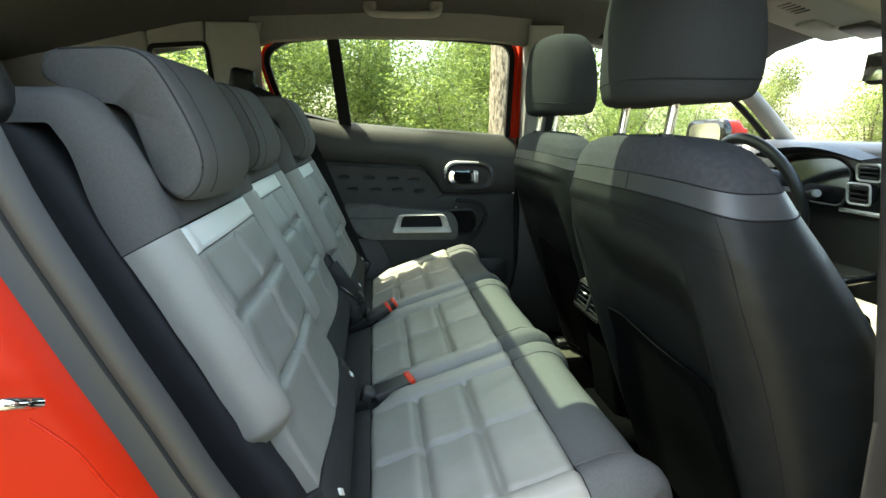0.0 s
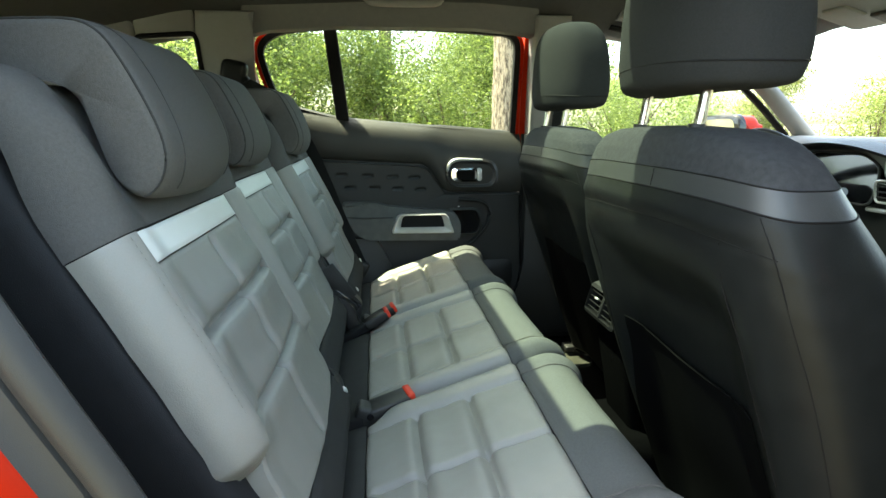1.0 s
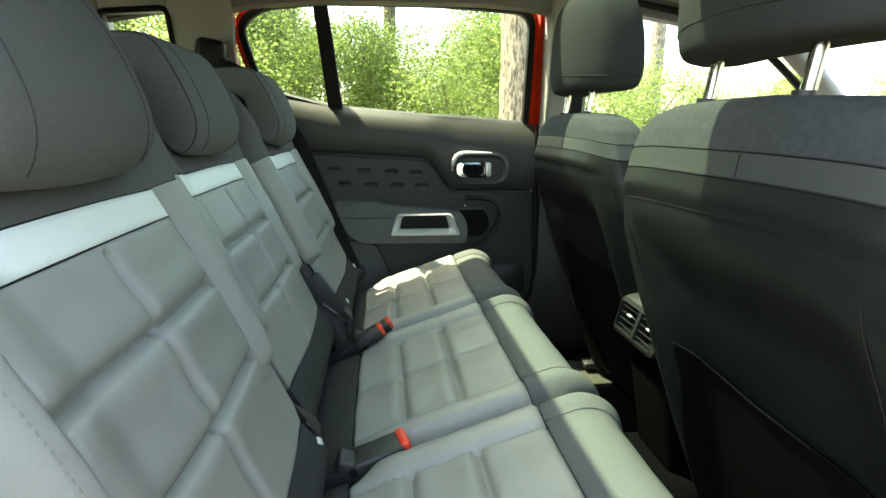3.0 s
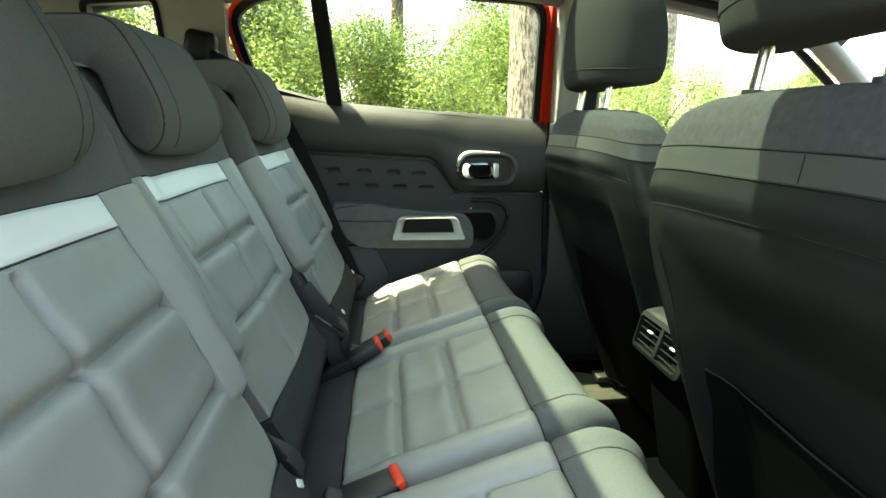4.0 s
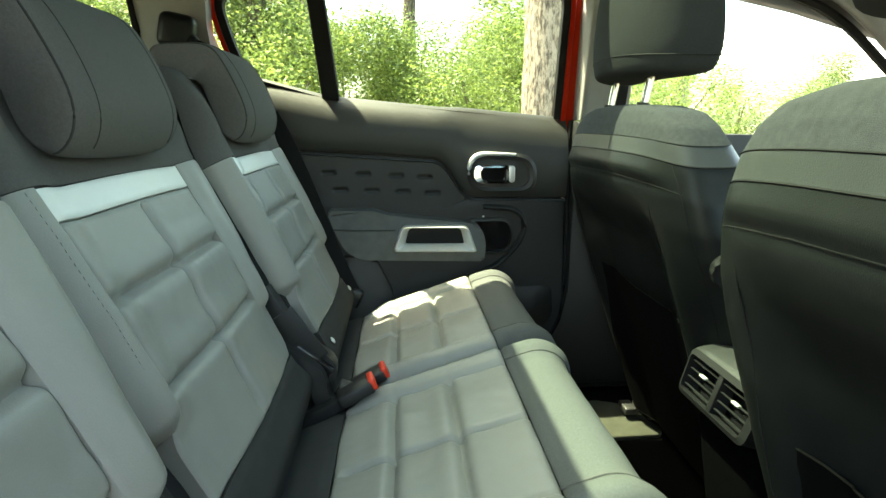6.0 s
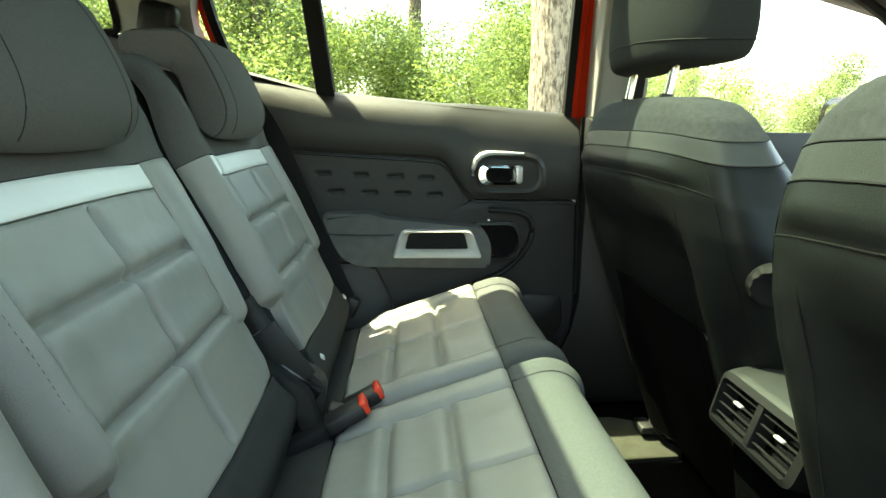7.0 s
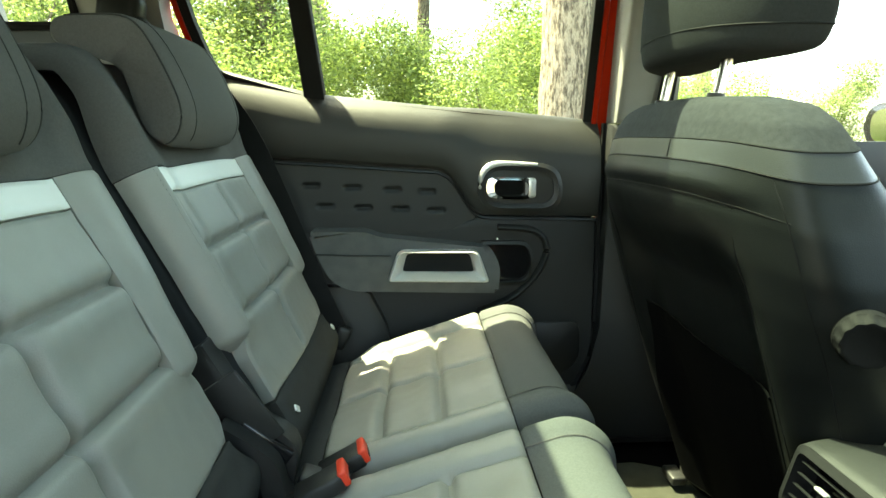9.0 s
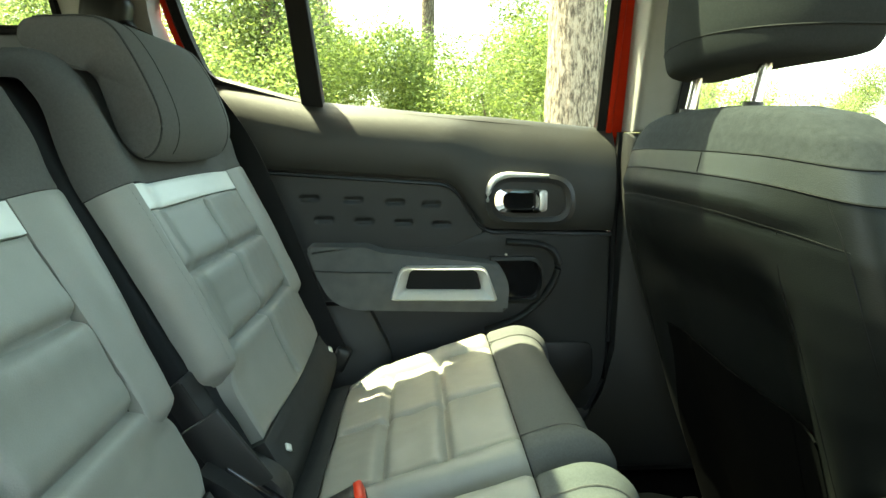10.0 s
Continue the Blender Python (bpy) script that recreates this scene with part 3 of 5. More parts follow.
fd = thing("front_door", (1.0, 0.78, 0.40), "closed dark-trimmed front car door beside the driver seat", "car door")
part("inner_panel", prism([(0.64, 1.075), (1.0, 1.062), (1.30, 1.06), (1.50, 1.07), (1.50, 0.42), (0.72, 0.42), (0.66, 0.62)], xz, 0.82, 0.765, 0.02, 3), SOFT, fd)
part("armrest", rbox((0.42, 0.06, 0.11), pose(0.98, 0.745, 0.84), 0.02, 3), ARMCLOTH, fd)
FB = rounded([(1.062, 0.955), (1.240, 0.951), (1.242, 0.853), (1.064, 0.855)], 0.05, 8)
rows = [[(1.150 + (a - 1.150) * k, y, 0.905 + (b - 0.905) * k) for a, b in FB] for k, y in ((1.0, 0.768), (1.0, 0.750), (0.9, 0.746), (0.84, 0.750), (0.80, 0.764))]
fz = part("handle_bezel", grid(rows, close_u=True), PLASTIC, fd, "satin black oval bezel")
rows = [[(1.130 + (a - 1.150) * k, y, 0.905 + (b - 0.905) * k * 0.9) for a, b in FB] for k, y in ((0.56, 0.762), (0.56, 0.742), (0.42, 0.740), (0.40, 0.756))]
part("door_handle", grid(rows, close_u=True), SATIN, fz, "satin chrome ring handle")
part("outer_skin", prism([(0.62, 1.06), (1.55, 1.06), (1.55, 0.45), (0.62, 0.45)], xz, 0.88, 0.83, 0.01), RED, fd)
fg = part("pane", prism([(0.62, 1.06), (1.42, 1.06), (1.02, 1.38), (0.62, 1.42)], window_plane, 0.02, 0.023), GLASS, fd, "clear glass", smooth=False)
fg.visible_shadow = False
nd = thing("front_door", (1.0, -0.78, 0.40), "closed dark-trimmed front car door beside the passenger seat", "car door")
part("inner_panel", prism([(0.66, 1.075), (1.0, 1.062), (1.30, 1.06), (1.50, 1.07), (1.50, 0.42), (0.72, 0.42), (0.68, 0.62)], lambda a, b, d: (a, -d, b), 0.82, 0.765, 0.02, 3), SOFT, nd)
part("armrest", rbox((0.42, 0.06, 0.11), pose(0.98, -0.745, 0.84), 0.02, 3), ARMCLOTH, nd)
part("outer_skin", prism([(0.66, 1.06), (1.55, 1.06), (1.55, 0.45), (0.66, 0.45)], lambda a, b, d: (a, -d, b), 0.86, 0.83, 0.01), RED, nd)
ng = part("pane", prism([(0.66, 1.06), (1.42, 1.06), (1.02, 1.38), (0.66, 1.42)], lambda a, b, d: (a, -0.80 + 0.2 * (b - 1.12) - d, b), 0.02, 0.023), GLASS, nd, "clear glass", smooth=False)
ng.visible_shadow = False
ap = thing("pillar_front", (1.4, 0.62, 1.0), "pale grey front pillar with black rubber edge", "pillar", kind="structure")
AL = smooth_line([(1.56, 0.70, 1.03), (1.47, 0.69, 1.09), (1.27, 0.66, 1.255), (1.05, 0.645, 1.400), (0.75, 0.65, 1.472)], 6)
part("pillar_trim", tube(AL, 0.035, 10, flat=0.7), PALEPLASTIC, ap)
part("seal", tube([(p.x - 0.01, p.y + 0.035, p.z - 0.036) for p in AL], 0.011, 6), RUBBER, ap)
ANL = [(p.x, -p.y, p.z) for p in AL]
apn = thing("pillar_front", (1.4, -0.62, 1.0), "pale grey front pillar with black rubber edge", "pillar", kind="structure")
part("pillar_trim", tube(ANL, 0.035, 10, flat=0.7), PALEPLASTIC, apn)
rows = [[(1.62 - 0.04 * (y / 0.7) ** 2, y, 1.03), (1.29 - 0.03 * (y / 0.7) ** 2, y, 1.40)] for y in (-0.68, -0.4, 0, 0.4, 0.68)]
ws = solo("window_2", grid(rows), SCREEN, "clear sloping windscreen glass", "windscreen", "structure")
ws.visible_shadow = False


# ---- rear seats ----
NB = Vector((1, 0, 0.5)).normalized()
TOPZ, TOPR = 1.150, 0.03


def back_place(u, v, h):
    """The front of the backrest; past its top the cover rolls over to the rear."""
    z = min(v, TOPZ)
    p = Vector((-0.24 + 0.5 * (1.02 - z), u, z))
    p.x -= 0.012 * ramp01(0.93 - z, 0.0, 0.16)
    n = NB
    if v > TOPZ:
        a = min((v - TOPZ) / TOPR, 1.107)
        c = p - NB * TOPR
        up = Vector((-0.5, 0, 1)).normalized()
        n = NB * math.cos(a) + up * math.sin(a)
        p = c + n * TOPR - Vector((max(0.0, v - TOPZ - 1.107 * TOPR), 0, 0))
    p = p + n * h
    return (p.x, p.y, p.z)


def wrinkle(u, v, k=1.0):
    return k * 0.0012 * noise.noise((u * 18, v * 18, 3.1)) + k * 0.0005 * noise.noise((u * 60, v * 60, 7.7))


def back_h(u, v):
    a = abs(u)
    h = 0.012 * ramp01(a, 0.125, 0.172) - 0.006 * ramp01(a, 0.180, 0.221)
    h += 0.006 * math.cos(min(a, 0.15) / 0.15 * math.pi / 2) * ramp01(1.10 - v, 0, 0.06)
    return h + wrinkle(u, v)


def edge_roll(a, end, r=0.032):
    """The outer edge rolls back to the side of the backrest."""
    t = max(0.0, min(1.0, (r - (end - a)) / r))
    return -r * (1 - math.sqrt(max(0.0, 1 - t * t * 0.99)))


def panel_h(u, v):
    h = 0.010 * math.cos(min(abs(u), 0.155) / 0.155 * math.pi / 2) + 0.010 * ramp01(abs(u), 0.125, 0.165) * ramp01(v, 0.80, 0.85)
    h -= 0.010 * groove(u + 0.022, 0.0058) * ramp01(v, 0.738, 0.758) * ramp01(1.004 - v, 0.0, 0.009)
    for zr in (0.933, 0.843):
        h -= 0.0105 * groove(v - zr, 0.0052)
        h += 0.0022 * groove(v - zr - 0.018, 0.013) + 0.0022 * groove(v - zr + 0.018, 0.013)
    h += (0.0010 * groove(u + 0.002, 0.013) + 0.0010 * groove(u + 0.042, 0.013)) * ramp01(1.0 - v, 0.0, 0.02)
    return h + wrinkle(u, v)


def cush_place(u, v, h):
    """The top of the cushion, v along the car; past the front edge it rolls down."""
    x = min(v, 0.248)
    p = Vector((x, u, 0.66 + 0.32 * (x - 0.035)))
    n = Vector((-0.32, 0, 1)).normalized()
    if v > 0.248:
        r = 0.05
        a = (v - 0.248) / r
        f = Vector((1, 0, 0.32)).normalized()
        c = p - n * r
        if a < 1.75:
            n = n * math.cos(a) + f * math.sin(a)
            p = c + n * r
        else:
            n2 = n * math.cos(1.75) + f * math.sin(1.75)
            d = n * (-math.sin(1.75)) + f * math.cos(1.75)
            p = c + n2 * r + d * (a - 1.75) * r
            n = n2
    p = p + n * h
    return (p.x, p.y, p.z)


def cush_h(u, v):
    a = abs(u)
    h = 0.013 * groove(a - 0.190, 0.022) * ramp01(v, -0.05, 0.02) - 0.045 * ramp01(a, 0.198, 0.2275) ** 2
    if v < 0.21:
        h -= 0.008 * groove(a - 0.163, 0.0052)
        if a < 0.163:
            h -= 0.0095 * groove(u, 0.0058) * ramp01(v, -0.05, -0.03)
            h += 0.004 * groove(a - 0.08, 0.045)
        for xr in (0.030, 0.117):
            h -= 0.0105 * groove(v - xr, 0.0058) * (1 if a < 0.163 else 0.12)
            if a < 0.163:
                h += 0.002 * groove(v - xr - 0.018, 0.012) + 0.002 * groove(v - xr + 0.018, 0.012)
    return h + wrinkle(u, v)


def rear_headrest(parent):
    prof = smooth_line([(-0.362, 0, 1.192), (-0.357, 0, 1.216), (-0.318, 0, 1.222), (-0.268, 0, 1.219), (-0.240, 0, 1.186), (-0.214, 0, 1.120), (-0.216, 0, 1.082),
                        (-0.236, 0, 1.062), (-0.258, 0, 1.078), (-0.275, 0, 1.130), (-0.294, 0, 1.163), (-0.330, 0, 1.176)], 5, True)
    cen = Vector((-0.275, 0, 1.155))
    rows = []
    for k in range(29):
        t = -1 + 2 * k / 28
        y = 0.119 * math.copysign(1 - (1 - abs(t)) ** 2.4, t)
        e = abs(y) / 0.119
        s = max(0.0, 1 - e ** 26) ** 0.5
        row = []
        for p in prof:
            front = 0.011 * (1 - e ** 2.2) * ramp01(p.x, -0.285, -0.225)
            q = p + (cen - p).normalized() * 0.011 * (1 - s)
            row.append((q.x + front, y - 0.018, q.z - 0.006 * (1 - e ** 2) * ramp01(p.z, 1.12, 1.06)))
        rows.append(row)
    rows = [[(x - 0.008, y, z) for x, y, z in r] for r in rows]
    ob = part("headrest", grid(rows, close_u=True, caps=True), FABRIC, parent, "charcoal melange fabric headrest draped over the top")
    for sgn in (-1, 1):
        for y, lo, hi, thick in ((0.1160, 7, 36, 0.0015), (0.086, 10, 33, 0.0007)):
            e = y / 0.119
            dip = 0.011 * (1 - max(0.0, 1 - e ** 26) ** 0.5)
            line = []
            for p in prof[lo:hi]:
                q = p + (cen - p).normalized() * (dip - 0.0004)
                line.append((q.x - 0.008 + 0.011 * (1 - e ** 2.2) * ramp01(p.x, -0.285, -0.225), y * sgn - 0.018, q.z - 0.006 * (1 - e ** 2) * ramp01(p.z, 1.12, 1.06)))
            part("seam", tube(line, thick * 0.8, 5), CHARCOAL, ob)
    return ob


def rear_seat(yc, dx, wide, tags):
    """One of the three seats; dx sets its backrest forward, wide is its outer bolster on the near side."""
    s = thing("rear_passenger_seat", (0, 0, 0.36), "reclined grey leatherette rear seat with charcoal fabric top and pale strip", "car seat", "rear seats in a row")
    part("backrest_panel", pad(back_place, lambda v: -0.178 - 0.012 * (1 - ramp01(v, 0.79, 0.845)), lambda v: 0.136 + 0.044 * (1 - ramp01(v, 0.80, 0.85)) - 0.016 * (1 - ramp01(v, 0.738, 0.772)) ** 2, 0.738, 1.004, 100, 96, panel_h, 0.003, 0.005), LEATHER, s, "grey leatherette centre panel with quilted squares")
    part("strip", pad(back_place, lambda v: -0.177, lambda v: 0.135, 1.0055, 1.0335, 40, 10, lambda u, v: 0.010 * math.cos(min(abs(u), 0.155) / 0.155 * math.pi / 2) + 0.010 * ramp01(abs(u), 0.125, 0.165) + 0.001, 0.002, 0.003), WHITE, s, "pale grey accent strip")
    for sg in (-1, 1):
        inner = 0.1375 if sg > 0 else 0.1795

        def outer(v, sg=sg):
            end = 0.197 + 0.026 * ramp01(v, 0.83, 1.04) if sg > 0 else wide
            return end - 0.016 * (1 - ramp01(v, 0.812, 0.835)) ** 2

        def swell(u, v, outer=outer):
            foot = 0.010 * (1 - ramp01(v, 0.812, 0.832)) ** 2
            return back_h(u, v) + 0.001 + edge_roll(abs(u), outer(v)) - foot + 0.003 * groove(v - 0.845, 0.03)

        lft, rgt = ((lambda v, k=inner: k), outer) if sg > 0 else ((lambda v, f=outer: -f(v)), (lambda v, k=inner: -k))
        part("bolster", pad(back_place, lft, rgt, 0.812, 1.0345, 30, 60, swell, 0.0015, 0.004, 0.012), LEATHER, s, "grey leatherette side bolster")
    stitches = []
    for k in range(34):
        v = 0.835 + 0.195 * k / 33
        c = Matrix.Translation(back_place(-0.194, v, back_h(-0.194, v) + 0.0012))
        stitches.append(rbox((0.0007, 0.0008, 0.0032), c @ pose(0, 0, 0, 0, -26, 0), 0.0))
    part("stitching", join(*stitches), LEATHER, s, smooth=False)
    part("upper_cover", pad(back_place, lambda v: -wide, lambda v: 0.223, 1.0355, 1.275, 70, 56, lambda u, v: back_h(u, v) + edge_roll(abs(u), 0.223 if u > 0 else wide, 0.032 - 0.016 * ramp01(v, 1.07, 1.14)) + ramp01(v, 1.04, 1.09) * (1 - ramp01(v, 1.12, 1.16)) * (0.010 * groove(abs(u) - 0.188, 0.020) - 0.005 * groove(abs(u) - 0.150, 0.010)), 0.0015, 0.004, 0.012), FABRIC, s, "charcoal melange fabric upper cover")
    part("lower_cover", pad(back_place, lambda v: -0.198, lambda v: 0.196 - 0.030 * ramp01(v, 0.68, 0.735), 0.60, 0.7365, 30, 20, lambda u, v: 0.004 + wrinkle(u, v) - 0.055 * (1 - ramp01(v, 0.615, 0.695)), 0.004, 0.006), CHARCOAL, s, "dark charcoal fabric lower cover")
    # shell behind the cover
    rows = []
    shell = wide + 0.008
    for z, w, d0, d1 in ((0.56, 0.19, -0.09, 0.15), (0.62, 0.19, -0.075, 0.14), (0.69, 0.195, -0.03, 0.12), (0.76, 0.192, -0.028, 0.115), (0.82, 0.190, -0.032, 0.115), (0.90, 0.200, -0.034, 0.118), (1.0, 0.213, -0.034, 0.12), (1.10, 0.217, -0.034, 0.125), (1.135, 0.214, -0.040, 0.12), (1.148, 0.206, -0.050, 0.11)):
        x = -0.24 + 0.5 * (1.02 - z)
        ring = rounded([(x + d0 * 1.12, w), (x - d1 * 1.12, w - 0.01), (x - d1 * 1.12, 0.010 - shell), (x + d0 * 1.12, 0.002 - shell)], 0.025, 4)
        rows.append([(a, b, z) for a, b in ring])
    part("backrest_shell", grid(rows, close_u=True, caps=True), SIDECLOTH, s, "black cloth sides and back")
    # cushion
    part("cushion", pad(cush_place, lambda v: -0.2265 + 0.042 * (1 - ramp01(v, -0.052, 0.040)) ** 1.5, lambda v: 0.2265 - 0.042 * (1 - ramp01(v, -0.052, 0.040)) ** 1.5, -0.052, 0.2085, 130, 70, cush_h, 0.006, 0.009, 0.05), LEATHER, s, "grey leatherette cushion with quilted squares")
    part("cushion_front", pad(cush_place, lambda v: -0.226 + 0.02 * ramp01(v, 0.25, 0.36), lambda v: 0.226 - 0.02 * ramp01(v, 0.25, 0.36), 0.210, 0.46, 44, 40, lambda u, v: cush_h(u, v) - 0.004 * ramp01(abs(u), 0.17, 0.226), 0.005, 0.008, 0.04), FABRIC_LT, s, "grey melange fabric front edge")
    part("front_seam", tube([cush_place(0.164, 0.2085 + 0.16 * k / 14, cush_h(0.164, 0.25) + 0.0004) for k in range(15)], 0.0014, 5), FABRIC, s)
    part("front_seam", tube([cush_place(-0.164, 0.2085 + 0.16 * k / 14, cush_h(0.164, 0.25) + 0.0004) for k in range(15)], 0.0014, 5), FABRIC, s)
    part("cushion_rear", pad(cush_place, lambda v: -0.215, lambda v: 0.215, -0.17, -0.0535, 20, 12, lambda u, v: 0.0 - 0.01 * ramp01(abs(u), 0.18, 0.215), 0.004, 0.006, 0.03), CHARCOAL, s, "dark charcoal fabric strip behind the cushion")
    part("seat_base", rbox((0.42, 0.41, 0.24), pose(0.07, 0, 0.50, 0, -6, 0), 0.03, 3), DARKCLOTH, s)
    for sg in tags:
        c = Vector(back_place(0.165 * sg, 0.708, 0.006))
        part("anchor_tag", rbox((0.003, 0.009, 0.012), Matrix.Translation(c) @ pose(0, 0, 0, 0, 63, 0) @ pose(0, 0, 0, 0, 90, 45), 0.001), WHITE, s, "small white child-seat anchor tag")
    rear_headrest(s)
    for ob in s.children:
        if not ob.name.startswith(("cushion", "front_seam", "seat_base")):
            ob.location.x += dx
    s.location.y = yc
    return s


# the middle backrest is reclined a little further than its neighbours
rear_seat(-0.455, 0.008, 0.216, (-1, 1))
rear_seat(0.0, -0.020, 0.220, ())
rear_seat(0.455, 0.010, 0.206, (-1, 1))


def hinge_cover(y, dx):
    h = thing("hinge_cover", (-0.10, y, 0.60), "black plastic folding hinge cover between two rear seats", "hinge cover", "hinge covers")

    def moulding(name, pts, w, yc, r):
        ring, a, b = rounded(pts, r, 4), yc - w / 2, yc + w / 2
        bm = bmesh.new()
        lo = [bm.verts.new((px + dx, a, pz)) for px, pz in ring]
        hi = [bm.verts.new((px + dx, b, pz)) for px, pz in ring]
        caps = [bm.faces.new(lo), bm.faces.new(list(reversed(hi)))]
        n = len(ring)
        for k in range(n):
            bm.faces.new((lo[k], lo[(k + 1) % n], hi[(k + 1) % n], hi[k]))
        bmesh.ops.bevel(bm, geom=[e for f in caps for e in f.edges], offset=0.003, segments=2, profile=0.5, affect="EDGES")
        return part(name, bm, PLASTIC, h)

    # upper cover: a long slope, then a shoulder that turns down
    up = [(-0.174, 0.832), (-0.124, 0.736), (-0.082, 0.710), (-0.066, 0.690), (-0.076, 0.636), (-0.102, 0.636), (-0.094, 0.676), (-0.146, 0.712), (-0.196, 0.814)]
    moulding("upper_cover", up, 0.033, y, [0.004, 0.010, 0.010, 0.012, 0.006, 0.006, 0.02, 0.02, 0.004])
    low = [(-0.150, 0.742), (-0.108, 0.714), (-0.084, 0.690), (-0.078, 0.652), (-0.058, 0.628), (-0.072, 0.606), (-0.104, 0.640), (-0.108, 0.674), (-0.160, 0.712)]
    moulding("lower_cover", low, 0.026, y - 0.036, [0.004, 0.016, 0.014, 0.010, 0.006, 0.006, 0.012, 0.02, 0.004])
    part("slot_liner", rbox((0.075, 0.010, 0.030), pose(dx - 0.108, y - 0.021, 0.700, 0, 38, 0), 0.003), GLOSS, h, "gloss black slot between the covers")
    part("side_plate", rbox((0.10, 0.006, 0.05), pose(dx - 0.128, y - 0.0215, 0.745, 0, 56, 0), 0.002), LOWTRIM, h)
    part("pivot", rbox((0.040, 0.036, 0.036), pose(-0.052, y - 0.010, 0.636, 0, 20, 0), 0.006, 3), PLASTIC, h)
    part("bolt", tube([(-0.045, y - 0.030, 0.640), (-0.045, y - 0.027, 0.640)], 0.006, 10), GLOSS, h)
    return h


for y, dx in ((-0.228, -0.022), (0.238, 0.0)):
    hinge_cover(y, dx)


def buckle(x, y, z, yaw, pitch, label, k=1.0):
    b = thing("seat_belt_buckle", (x, y, z), label, "belt buckle", "seat belt buckles")
    m = pose(x, y, z, 0, -pitch, yaw) @ Matrix.Scale(k, 4)
    part("body", rbox((0.062, 0.036, 0.022), m, 0.004, 2), PLASTIC, b)
    bt = part("button", rbox((0.011, 0.034, 0.021), m @ pose(0.0315, 0, 0.0026), 0.003, 2), BUTTON, b, "bright red release button")
    part("slot", rbox((0.004, 0.024, 0.004), m @ pose(0.0358, 0, -0.002), 0.001), GLOSS, bt)
    part("strap", rbox((0.075, 0.026, 0.020), m @ pose(-0.062, 0, -0.004), 0.004), DARKCLOTH, b)
    return b


buckle(-0.034, 0.188, 0.660, 10, 25, "black seat belt buckle with red button between the rear cushions")
buckle(-0.016, 0.248, 0.652, 10, 25, "black seat belt buckle with red button between the rear cushions")
buckle(-0.012, -0.228, 0.645, 14, 12, "black seat belt buckle lying between the cushions", 1.25)

belt = thing("seat_belt", (-0.2, 0.69, 0.62), "dark grey seat belt hanging down beside the rear door", "seat belt")
line = smooth_line([(-0.395, 0.61, 1.255), (-0.33, 0.65, 1.215), (-0.262, 0.68, 1.120), (-0.222, 0.685, 1.045), (-0.178, 0.69, 0.93), (-0.13, 0.70, 0.79), (-0.078, 0.705, 0.655)], 6)
rows = [[p + Vector((0.021 * s, -0.008 * s, 0.010 * s)) + Vector((0, e, 0)) for s, e in ((-1, 0), (1, 0), (1, 0.002), (-1, 0.002))] for p in line]
part("webbing", grid(rows, close_u=True), DARKCLOTH, belt)
part("anchor", rbox((0.03, 0.03, 0.05), pose(-0.075, 0.70, 0.66, 0, 25, 0), 0.008, 3), PLASTIC, belt)
guide = solo("belt_guide", join(rbox((0.075, 0.05, 0.075), pose(-0.428, 0.645, 1.285, 0, 12, 0), 0.018, 4), rbox((0.05, 0.045, 0.09), pose(-0.392, 0.645, 1.235, 0, -32, 0), 0.016, 4)), BLACKLEATHER, "black plastic seat belt guide on the rear pillar", "belt guide")


